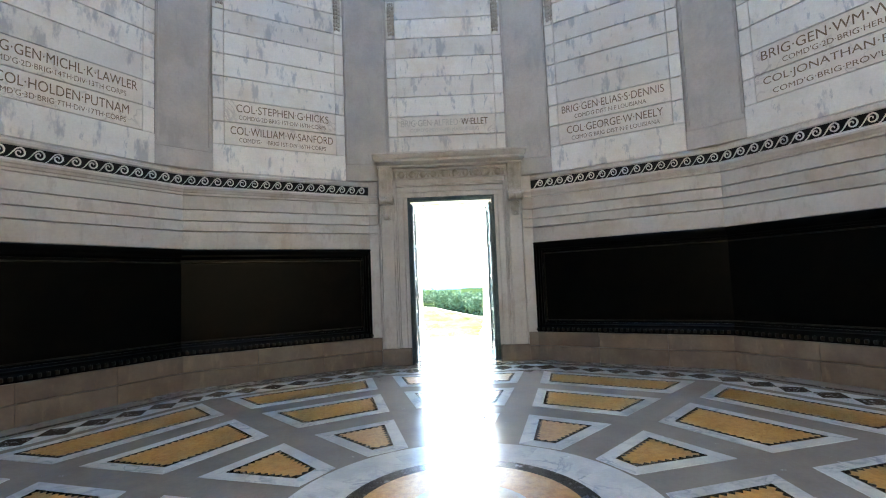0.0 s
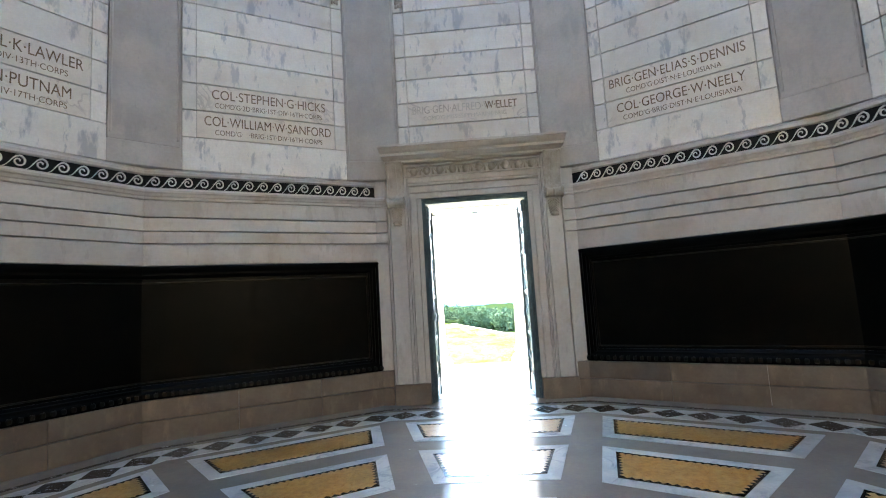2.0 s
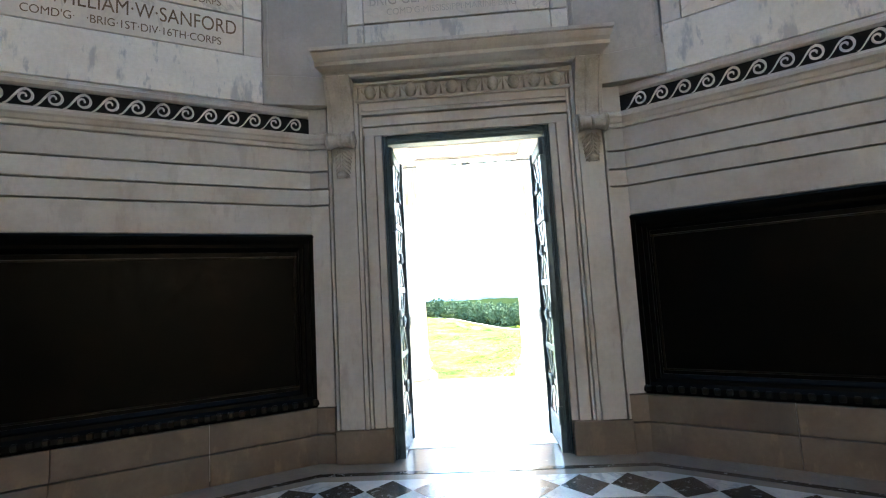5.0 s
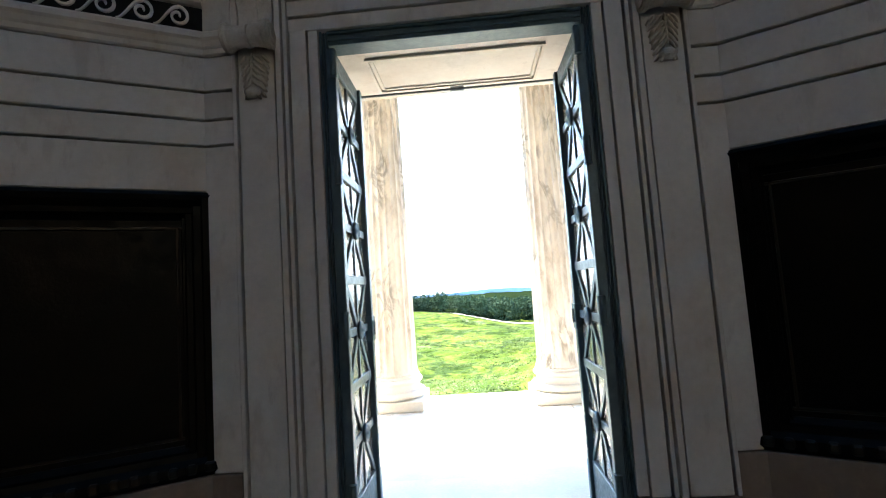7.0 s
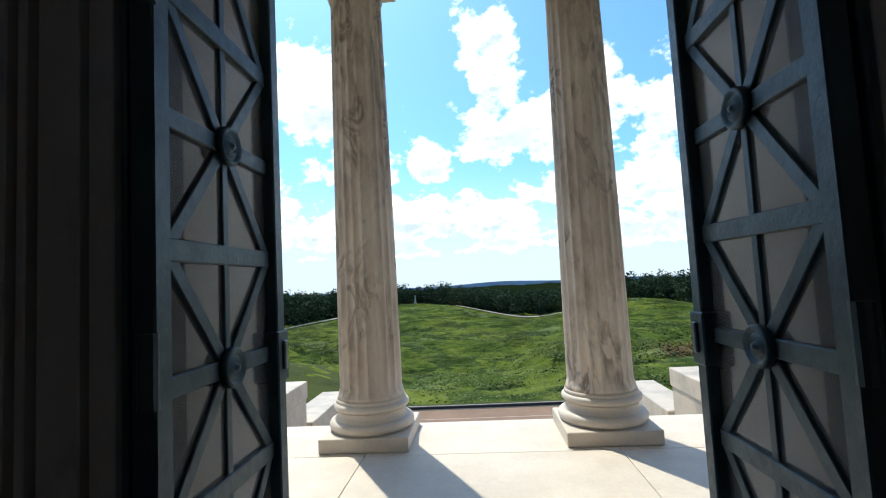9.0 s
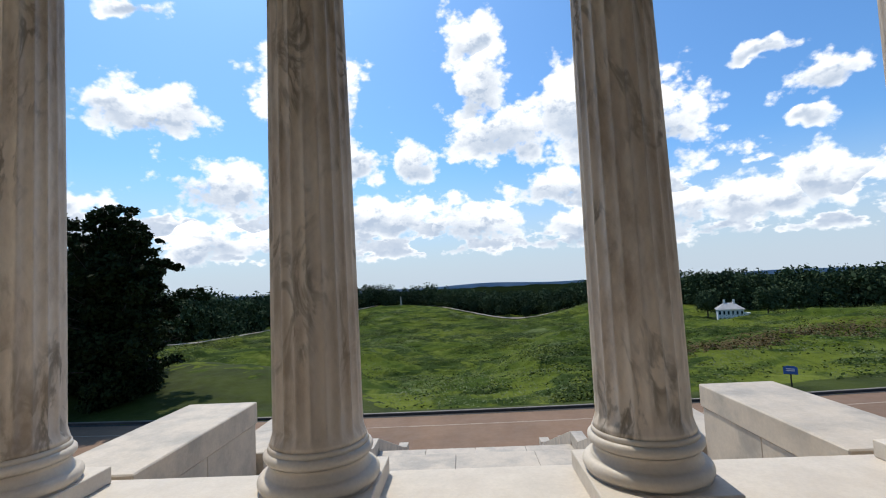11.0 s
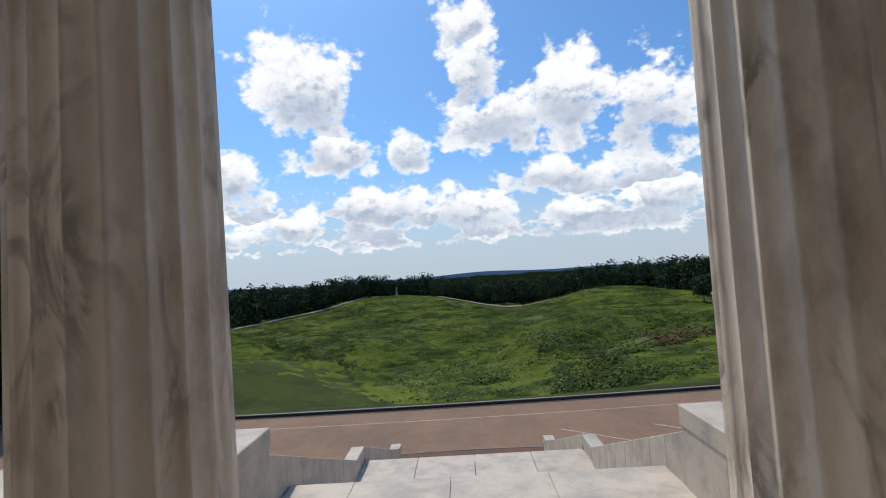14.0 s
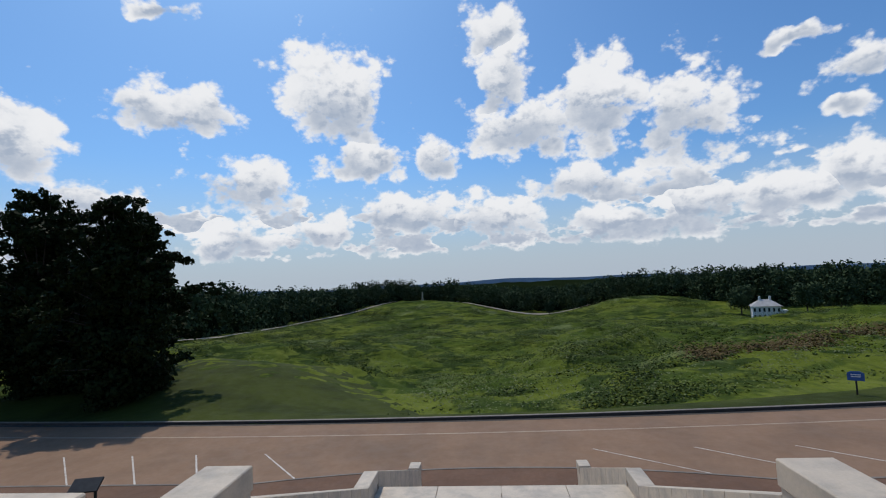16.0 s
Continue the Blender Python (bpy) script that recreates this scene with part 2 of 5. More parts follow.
def meadow_material():
    """Rough meadow: lime grass, dark tall weeds and silvery patches in clumps of several sizes, plus painted slope
    shading.
    """
    m = bpy.data.materials.new("meadow grass")
    m.use_nodes = True
    nt = m.node_tree
    N, L = nt.nodes.new, nt.links.new
    p = nt.nodes["Principled BSDF"]
    p.inputs["Roughness"].default_value, p.inputs["Specular IOR Level"].default_value = 0.95, 0.04
    geo = N("ShaderNodeNewGeometry")

    def noise_(scale, stretch, detail, rough, dist=0.0):
        mp = N("ShaderNodeMapping")
        mp.inputs["Scale"].default_value = stretch
        L(geo.outputs["Position"], mp.inputs["Vector"])
        n = N("ShaderNodeTexNoise")
        n.inputs["Scale"].default_value, n.inputs["Detail"].default_value = scale, detail
        n.inputs["Roughness"].default_value, n.inputs["Distortion"].default_value = rough, dist
        L(mp.outputs[0], n.inputs["Vector"])
        return n.outputs[0]

    def step(v, a, b, lo=0.0, hi=1.0):
        n = N("ShaderNodeMapRange")
        n.interpolation_type = "SMOOTHSTEP"
        L(v, n.inputs[0])
        for k, x in enumerate((a, b, lo, hi)):
            n.inputs[k + 1].default_value = x
        return n.outputs[0]

    def mix(f, a, b):
        n = N("ShaderNodeMix")
        n.data_type = "RGBA"
        L(f, n.inputs[0])
        for k, v in ((6, a), (7, b)):
            if isinstance(v, tuple):
                n.inputs[k].default_value = (*v, 1)
            else:
                L(v, n.inputs[k])
        return n.outputs[2]

    col = mix(step(noise_(0.035, (1, 0.8, 1), 3, 0.5), 0.38, 0.62), (0.112, 0.138, 0.018), (0.064, 0.094, 0.013))
    col = mix(step(noise_(0.13, (0.8, 0.45, 1), 5, 0.62, 0.8), 0.52, 0.62, 0.0, 0.7), col, (0.032, 0.058, 0.010))
    # dark and pale bands along the contours: relief shading put into the colour
    col = mix(step(noise_(1.0, (0.055, 0.055, 0.80), 5, 0.62, 0.5), 0.50, 0.57, 0.0, 0.92), col, (0.026, 0.046, 0.009))
    col = mix(step(noise_(1.3, (0.08, 0.08, 0.95), 4, 0.6, 0.4), 0.55, 0.66, 0.0, 0.55), col, (0.165, 0.19, 0.035))
    col = mix(step(noise_(0.075, (1, 0.6, 1), 5, 0.7), 0.56, 0.68, 0.0, 0.60), col, (0.17, 0.20, 0.085))
    fine = noise_(0.75, (1, 0.32, 1), 5, 0.7)
    col = mix(step(fine, 0.50, 0.66, 0.0, 0.42), col, (0.022, 0.040, 0.008))
    col = mix(step(noise_(1.1, (1, 0.3, 1), 3, 0.6), 0.58, 0.72, 0.0, 0.30), col, (0.17, 0.195, 0.06))
    L(col, p.inputs["Base Color"])
    bn = N("ShaderNodeBump")
    bn.inputs["Strength"].default_value, bn.inputs["Distance"].default_value = 1.0, 0.6
    L(fine, bn.inputs["Height"])
    L(bn.outputs[0], p.inputs["Normal"])
    return m


M = {}
M["marble_white"] = material("white clouded marble", (0.82, 0.78, 0.71), (0.74, 0.70, 0.635), 0.45, fleck=(0.36, 0.37, 0.39), fleck_amount=0.75,
                             stain=(0.60, 0.47, 0.33), stain_scale=1.1, stain_amount=0.45, piece=0.12, bump=0.08, scale=2.5)
M["marble_grey"] = material("grey marble", (0.52, 0.475, 0.42), (0.42, 0.385, 0.345), 0.5, fleck=(0.33, 0.31, 0.29), fleck_amount=0.4, stain=(0.40, 0.32, 0.24), piece=0.08, bump=0.08, scale=2.0)
M["marble_wall"] = material("cream wall marble", (0.60, 0.55, 0.49), (0.52, 0.48, 0.43), 0.5, fleck=(0.40, 0.345, 0.29), fleck_amount=0.5,
                            stain=(0.38, 0.27, 0.175), stain_scale=1.3, stain_amount=0.55, piece=0.07, bump=0.08, scale=1.6)
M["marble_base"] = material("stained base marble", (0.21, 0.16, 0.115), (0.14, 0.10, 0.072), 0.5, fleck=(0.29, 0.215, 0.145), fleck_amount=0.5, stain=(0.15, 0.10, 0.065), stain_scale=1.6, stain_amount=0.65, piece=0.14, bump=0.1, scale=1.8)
M["marble_carved"] = material("carved marble", (0.54, 0.48, 0.41), (0.40, 0.35, 0.29), 0.55, stain=(0.22, 0.18, 0.14), stain_scale=7.0, stain_amount=0.6, bump=0.2)
M["inlay_black"] = material("black inlay", (0.008, 0.008, 0.008), (0.012, 0.011, 0.010), 0.7, bump=0.05, spec=0.15)
M["bronze_dark"] = material("dark patinated bronze", (0.0028, 0.003, 0.0026), (0.0045, 0.004, 0.003), 0.42, 0.85, spec=0.25, scale=3.0, stain=(0.014, 0.009, 0.006), stain_scale=2.0, stain_amount=0.4, bump=0.12)
M["bronze_edge"] = material("rubbed bronze moulding", (0.014, 0.015, 0.013), (0.035, 0.022, 0.011), 0.45, 0.75, scale=5.0, bump=0.15)
M["bronze_door"] = material("blue green bronze", (0.075, 0.115, 0.13), (0.05, 0.08, 0.092), 0.42, 0.35, scale=6.0, stain=(0.12, 0.17, 0.17), stain_scale=9.0, stain_amount=0.4, bump=0.2)
M["marble_cream"] = material("cream name slab", (0.80, 0.725, 0.63), (0.73, 0.66, 0.57), 0.5, vein=(0.55, 0.48, 0.42), vein_width=0.03, stain=(0.62, 0.48, 0.33), stain_scale=1.7, stain_amount=0.4, piece=0.05, bump=0.1)
M["letters"] = material("brown cut letters", (0.13, 0.078, 0.042), (0.22, 0.14, 0.08), 0.7, scale=8)
M["letters_faded"] = material("faded cut letters", (0.45, 0.38, 0.31), (0.60, 0.55, 0.48), 0.7, scale=5)
M["floor_grey"] = material("polished grey floor marble", (0.255, 0.225, 0.195), (0.20, 0.18, 0.16), 0.16, vein=(0.22, 0.20, 0.19), vein_scale=1.6, vein_width=0.03, stain=(0.25, 0.20, 0.16), stain_scale=1.2, stain_amount=0.35, bump=0.02, spec=0.6, scale=2.0)
M["floor_white"] = material("polished white floor marble", (0.62, 0.61, 0.58), (0.47, 0.48, 0.48), 0.16, vein=(0.30, 0.33, 0.35), vein_scale=3.0, vein_width=0.05, piece=0.10, bump=0.02, spec=0.6, scale=3.0)
M["floor_yellow"] = material("yellow mosaic", (0.46, 0.25, 0.075), (0.34, 0.16, 0.04), 0.34, scale=22.0, contrast=(0.4, 0.62), stain=(0.50, 0.34, 0.16), stain_scale=7.0, stain_amount=0.5, piece=0.08, bump=0.15, bump_scale=110)
M["floor_black"] = material("dark floor marble", (0.035, 0.03, 0.027), (0.05, 0.042, 0.036), 0.2, bump=0.02, spec=0.6, piece=0.2)
M["portico"] = material("pale portico granite", (0.66, 0.58, 0.48), (0.58, 0.50, 0.41), 0.55, stain=(0.45, 0.40, 0.33), stain_scale=0.9, stain_amount=0.4, piece=0.06, bump=0.12, bump_scale=120, scale=3.0)
M["column"] = material("streaked column marble", (0.70, 0.60, 0.49), (0.55, 0.46, 0.37), 0.5, scale=1.6, vein=(0.24, 0.20, 0.155), vein_scale=3.0, vein_width=0.09, stain=(0.33, 0.25, 0.18), stain_scale=2.4, stain_amount=0.85, bump=0.15, stretch=(1.5, 1.5, 0.6), turn=(0.35, 0.6, 0.0))
M["granite"] = material("weathered granite wall", (0.58, 0.49, 0.385), (0.47, 0.40, 0.32), 0.6, stain=(0.24, 0.23, 0.21), stain_scale=1.2, stain_amount=0.5, piece=0.06, bump=0.2, bump_scale=150, scale=2.4)
M["road"] = material("brown concrete road", (0.25, 0.15, 0.09), (0.21, 0.125, 0.075), 0.8, scale=0.25, stain=(0.12, 0.085, 0.06), stain_scale=0.12, stain_amount=0.45, bump=0.2, bump_scale=30, spec=0.3)
M["road_dark"] = material("darker brown concrete", (0.17, 0.095, 0.06), (0.13, 0.075, 0.05), 0.85, scale=0.4, bump=0.2, bump_scale=30, spec=0.2)
M["kerb"] = material("weathered concrete kerb", (0.22, 0.19, 0.155), (0.14, 0.12, 0.10), 0.8, scale=0.8, bump=0.2)
# concrete darkened to carry the shade of the kerb
M["kerb_shade"] = material("kerb colour with shade", (0.035, 0.03, 0.025), (0.055, 0.045, 0.036), 0.85, scale=0.8, bump=0.2)
M["paint_worn"] = material("faded road line", (0.36, 0.27, 0.19), (0.27, 0.18, 0.12), 0.75, scale=1.0)
M["paint_white"] = material("worn white road paint", (0.62, 0.58, 0.52), (0.40, 0.34, 0.28), 0.75, scale=3.0)
M["grass"] = meadow_material()
M["lawn"] = material("mown lawn", (0.052, 0.066, 0.009), (0.026, 0.036, 0.005), 0.9, scale=0.2, bump=0.5, bump_scale=6, spec=0.1, bump_dist=0.05)
M["brush_dark"] = material("tall dark weeds", (0.044, 0.068, 0.011), (0.021, 0.037, 0.007), 0.85, scale=0.3, bump=0, spec=0.1)
M["brush_green"] = material("meadow plants", (0.11, 0.14, 0.018), (0.045, 0.070, 0.010), 0.8, scale=0.22, bump=0, spec=0.2)
M["brush_pale"] = material("silvery weeds", (0.17, 0.19, 0.085), (0.10, 0.125, 0.045), 0.85, scale=0.3, bump=0, spec=0.2)
M["brush_brown"] = material("dry brown brush", (0.15, 0.105, 0.045), (0.075, 0.055, 0.025), 0.9, scale=0.3, bump=0, spec=0.1)
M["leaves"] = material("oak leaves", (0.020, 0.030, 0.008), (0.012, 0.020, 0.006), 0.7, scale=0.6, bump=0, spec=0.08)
# leaf green raised and blued so the colour holds some distance haze
M["forest"] = material("hazed woodland leaves", (0.062, 0.090, 0.042), (0.026, 0.043, 0.022), 0.8, scale=0.035, bump=0, spec=0.05)
# near-black so the shade between the trunks is in the colour
M["undergrowth"] = material("woods shade sheet", (0.012, 0.019, 0.007), (0.007, 0.012, 0.005), 1.0, scale=0.05, bump=1.0, bump_scale=0.4, bump_dist=1.5, spec=0.0)
M["bark"] = material("rough bark", (0.06, 0.045, 0.034), (0.035, 0.027, 0.021), 0.9, scale=3.0, bump=0.6, bump_scale=14, bump_dist=0.03)
M["path"] = material("pale gravel drive", (0.42, 0.37, 0.30), (0.34, 0.30, 0.25), 0.9, scale=0.2, bump=0.1)
M["house_white"] = material("white painted boards", (0.78, 0.77, 0.74), (0.70, 0.69, 0.66), 0.6, scale=0.8, bump=0.1)
M["house_roof"] = material("grey shingle roof", (0.42, 0.41, 0.40), (0.34, 0.33, 0.32), 0.7, scale=0.9, bump=0.2, bump_scale=6)
M["window_dark"] = material("dark window glass", (0.03, 0.035, 0.04), rough=0.1, bump=0)
M["sign_blue"] = material("blue sign enamel", (0.02, 0.11, 0.34), (0.018, 0.09, 0.29), 0.35, bump=0)
M["iron"] = material("dark painted iron", (0.02, 0.02, 0.02), (0.03, 0.03, 0.03), 0.5, 0.3)
# pale blue base colour stands in for the air's haze before the hills
M["hills"] = material("far hills with haze colour", (0.40, 0.48, 0.58), (0.34, 0.42, 0.52), 1.0, scale=0.004, bump=0, spec=0)
M["steel"] = material("grey steel rod", (0.25, 0.27, 0.28), (0.18, 0.2, 0.21), 0.4, 0.8)


def glass_material():
    m = bpy.data.materials.new("dusty grey glass")
    m.use_nodes = True
    nt = m.node_tree
    p = nt.nodes["Principled BSDF"]
    p.inputs["Base Color"].default_value = (0.64, 0.62, 0.57, 1)
    p.inputs["Roughness"].default_value = 0.22
    p.inputs["Transmission Weight"].default_value = 0.85
    p.inputs["IOR"].default_value = 1.1
    return m


M["glass"] = glass_material()


# ---- mesh helpers ----
def mesh_of(name, verts, faces, mat, smooth=False):
    me = bpy.data.meshes.new(name)
    me.from_pydata([tuple(v) for v in verts], [], faces)
    bm = bmesh.new()
    bm.from_mesh(me)
    bmesh.ops.recalc_face_normals(bm, faces=bm.faces)
    bm.to_mesh(me)
    bm.free()
    me.materials.append(M[mat])
    if smooth:
        me.shade_smooth()
    return me


def put(name, me, m=None, parent=None, label=""):
    ob = new(name, me)
    if m is not None:
        ob.matrix_basis = m
    if parent is not None:
        ob.parent = parent
    if label:
        ob["label"] = label
    return ob


def thing(name, m=None, label="", category="", group="", kind=""):
    ob = new(name)
    ob.empty_display_size = 0.1
    if m is not None:
        ob.matrix_basis = m
    return tagged(ob, label, category, group, kind)


def part(name, bm, mat, parent, label="", m=None, smooth=False):
    """A bmesh as one mesh object under a thing or a part."""
    me = bpy.data.meshes.new(name)
    bmesh.ops.recalc_face_normals(bm, faces=bm.faces)
    bm.to_mesh(me)
    bm.free()
    me.materials.append(M[mat])
    if smooth:
        me.shade_smooth()
    return put(name, me, m, parent, label)


def add_box(bm, x0, x1, y0, y1, z0, z1, bevel=0.0, m=None):
    r = bmesh.ops.create_cube(bm, size=1.0)
    vs = r["verts"]
    for v in vs:
        v.co = Vector(((x0 + x1) / 2 + v.co.x * (x1 - x0), (y0 + y1) / 2 + v.co.y * (y1 - y0), (z0 + z1) / 2 + v.co.z * (z1 - z0)))
    if bevel:
        es = list({e for v in vs for e in v.link_edges})
        r2 = bmesh.ops.bevel(bm, geom=es, offset=bevel, segments=1, affect="EDGES")
        vs = list({v for f in r2["faces"] for v in f.verts} | {v for v in vs if v.is_valid})
    if m is not None:
        for v in vs:
            v.co = m @ v.co
    return vs


def box_part(name, mat, parent, x0, x1, y0, y1, z0, z1, bevel=0.004, label="", m=None):
    bm = bmesh.new()
    add_box(bm, x0, x1, y0, y1, z0, z1, bevel)
    return part(name, bm, mat, parent, label, m)


def prism(bm, pts, z0, z1):
    """Upright prism over a plan outline."""
    lo = [bm.verts.new((x, y, z0)) for x, y in pts]
    hi = [bm.verts.new((x, y, z1)) for x, y in pts]
    bm.faces.new(lo)
    bm.faces.new(hi)
    n = len(pts)
    for i in range(n):
        bm.faces.new((lo[i], lo[(i + 1) % n], hi[(i + 1) % n], hi[i]))


def lathe(bm, profile, n=48, centre=(0, 0)):
    rings = []
    for r, z in profile:
        rings.append([bm.verts.new((centre[0] + r * math.cos(2 * math.pi * i / n), centre[1] + r * math.sin(2 * math.pi * i / n), z)) for i in range(n)])
    for a, b in zip(rings, rings[1:]):
        for i in range(n):
            bm.faces.new((a[i], a[(i + 1) % n], b[(i + 1) % n], b[i]))
    bm.faces.new(rings[0])
    bm.faces.new(rings[-1])


# ---- the rotunda: a twelve-sided room ----
CY, APO = -5.93, 5.70                     # centre and distance of the faces
T15 = math.tan(radians(15))
HALF = APO * T15
XD = 0.016                                # the door's axis
WALL_H = 7.9


def facet(k):
    """Frame of side k (0 is the door's): x along the wall, y into it, z up."""
    return Matrix.Translation((0, CY, 0)) @ Matrix.Rotation(radians(-30 * k), 4, "Z") @ Matrix.Translation((0, APO, 0))


def half(y):
    return HALF + y * T15


def run(bm, profile, x0=None, x1=None, deep=0.0):
    """Moulding along a side: profile of (y, z), mitred at the corners where no end is given."""
    a = [bm.verts.new((x0 if x0 is not None else -half(y + deep), y, z)) for y, z in profile]
    b = [bm.verts.new((x1 if x1 is not None else half(y + deep), y, z)) for y, z in profile]
    bm.faces.new(a)
    bm.faces.new(b)
    n = len(profile)
    for i in range(n):
        bm.faces.new((a[i], a[(i + 1) % n], b[(i + 1) % n], b[i]))


def course(front, back, z0, z1, e=0.004):
    return [(back, z0), (front + e, z0), (front, z0 + e), (front, z1 - e), (front + e, z1), (back, z1)]


LIFT = 0.09                                # rise of the frieze and its mouldings


def moulding_profile():
    return [(y, z + LIFT) for y, z in [(0.06, 2.905), (0.0, 2.905), (-0.012, 2.915), (-0.012, 2.945), (-0.028, 2.955), (-0.04, 2.985), (-0.055, 3.0), (-0.055, 3.03), (-0.02, 3.045), (-0.01, 3.065), (0.06, 3.065)]]


def top_fillet():
    return [(y, z + LIFT) for y, z in [(0.06, 3.225), (-0.012, 3.225), (-0.03, 3.24), (-0.03, 3.275), (-0.012, 3.29), (0.0, 3.315), (0.06, 3.315)]]


def wave_mesh():
    """One running-dog wave: a curling spiral ribbon, 0.19 m long and 0.15 m high."""
    bm = bmesh.new()
    pts = []
    for i in range(15):                      # the rising back of the wave
        t = i / 14
        pts.append((-0.108 + 0.125 * t, -0.072 + 0.128 * (t * t * (3 - 2 * t)), 0.005 + 0.011 * t))
    for i in range(1, 30):                   # the curl
        t = i / 29
        ang = radians(100 - 470 * t)
        r = 0.056 * (1 - t) ** 0.8 + 0.006
        pts.append((0.022 + r * math.cos(ang), 0.0 + r * math.sin(ang) * 1.05, 0.017 * (1 - 0.4 * t)))
    rows = []
    for i, (x, z, w) in enumerate(pts):
        p, q = pts[max(i - 1, 0)], pts[min(i + 1, len(pts) - 1)]
        d = Vector((q[0] - p[0], q[1] - p[1]))
        d.normalize()
        nx, nz = -d.y * w / 2, d.x * w / 2
        rows.append([bm.verts.new((x + nx, 0.0, z + nz)), bm.verts.new((x - nx, 0.0, z - nz)), bm.verts.new((x + nx, 0.02, z + nz)), bm.verts.new((x - nx, 0.02, z - nz))])
    for a, b in zip(rows, rows[1:]):
        bm.faces.new((a[0], a[1], b[1], b[0]))
        bm.faces.new((a[0], a[2], b[2], b[0]))
        bm.faces.new((a[1], a[3], b[3], b[1]))
    me = bpy.data.meshes.new("wave")
    bm.to_mesh(me)
    bm.free()
    me.materials.append(M["marble_white"])
    return me


WAVE = wave_mesh()


def cast_leaf_mesh():
    bm = bmesh.new()
    add_box(bm, -0.027, 0.027, -0.018, 0.016, -0.03, 0.028, 0.012)
    me = bpy.data.meshes.new("cast_leaf")
    bm.to_mesh(me)
    bm.free()
    me.materials.append(M["bronze_edge"])
    return me


LEAF = cast_leaf_mesh()


def text_mesh(body, width, height, mat, name):
    cu = bpy.data.curves.new(name, "FONT")
    cu.body, cu.size, cu.extrude = body, 1.0, 0.0
    cu.align_x = "LEFT"
    ob = bpy.data.objects.new("text_tmp", cu)
    scene.collection.objects.link(ob)
    dg = bpy.context.evaluated_depsgraph_get()
    me = bpy.data.meshes.new_from_object(ob.evaluated_get(dg))
    bpy.data.objects.remove(ob)
    co = np.zeros(len(me.vertices) * 3)
    me.vertices.foreach_get("co", co)
    co = co.reshape(-1, 3)
    lo, hi = co.min(0), co.max(0)
    sx, sy = width / (hi[0] - lo[0]), height / (hi[1] - lo[1])
    co = np.stack([(co[:, 0] - lo[0]) * sx, np.zeros(len(co)), (co[:, 1] - lo[1]) * sy], 1)
    me.vertices.foreach_set("co", co.ravel())
    me.materials.clear()
    me.materials.append(M[mat])
    me.update()
    return me


def drop_ornament(parent, x, z):
    """Hanging bunch of carved leaves beside a panel's head."""
    bm = bmesh.new()
    rnd = random.Random(int(x * 100) + 7)
    for i in range(9):
        for side in (-1, 0, 1):
            zz = z + i * 0.075
            r = 0.055 if 0 < i < 8 else 0.04
            mm = Matrix.Translation((x + side * 0.038, -0.015 - (0.02 if side == 0 else 0), zz)) @ Matrix.Diagonal((r * 0.8, r * 0.7, r * 1.1, 1)) @ Matrix.Rotation(rnd.uniform(-0.4, 0.4), 4, "Y")
            bmesh.ops.create_icosphere(bm, subdivisions=1, radius=0.8, matrix=mm)
    return part("hanging_leaf_ornament", bm, "marble_carved", parent, "carved hanging leaf bunch")


# names cut into the panels: lines from the top, (text, share of the panel's width, height, style)
NAMES = {
    -1: [("COL\u00b7STEPHEN\u00b7G\u00b7HICKS", 0.10, 0.93, "COMD'G\u00b72D\u00b7BRIG\u00b71ST\u00b7DIV\u00b716TH\u00b7CORPS", 0.12, 0.90),
         ("COL\u00b7WILLIAM\u00b7W\u00b7SANFORD", 0.05, 0.97, "COMD'G\u00b7   \u00b7BRIG\u00b71ST\u00b7DIV\u00b716TH\u00b7CORPS", 0.12, 0.90)],
    1: [("BRIG\u00b7GEN\u00b7ELIAS\u00b7S\u00b7DENNIS", 0.04, 0.95, "COMD'G\u00b7DIST\u00b7N\u00b7E\u00b7LOUISIANA", 0.16, 0.80),
        ("COL\u00b7GEORGE\u00b7W\u00b7NEELY", 0.08, 0.93, "COMD'G\u00b7BRIG\u00b7DIST\u00b7N\u00b7E\u00b7LOUISIANA", 0.12, 0.90)],
    -2: [("BRIG\u00b7GEN\u00b7MICHL\u00b7K\u00b7LAWLER", 0.04, 0.96, "COMD'G\u00b72D\u00b7BRIG\u00b714TH\u00b7DIV\u00b713TH\u00b7CORPS", 0.06, 0.88),
         ("COL\u00b7HOLDEN\u00b7PUTNAM", 0.12, 0.90, "COMD'G\u00b73D\u00b7BRIG\u00b77TH\u00b7DIV\u00b717TH\u00b7CORPS", 0.08, 0.88)],
    2: [("BRIG\u00b7GEN\u00b7WM\u00b7W\u00b7O", 0.06, 0.92, "COMD'G\u00b72D\u00b7BRIG\u00b7HERRON", 0.20, 0.90),
        ("COL\u00b7JONATHAN\u00b7RICH", 0.06, 0.95, "COMD'G\u00b7BRIG\u00b7PROV'L\u00b7DIV", 0.12, 0.90)],
}
PX = 0.93                                   # half width of a panel's blocks
PE = 1.10                                   # half width with its border strips
ROW0, ROW = 3.87, 0.385


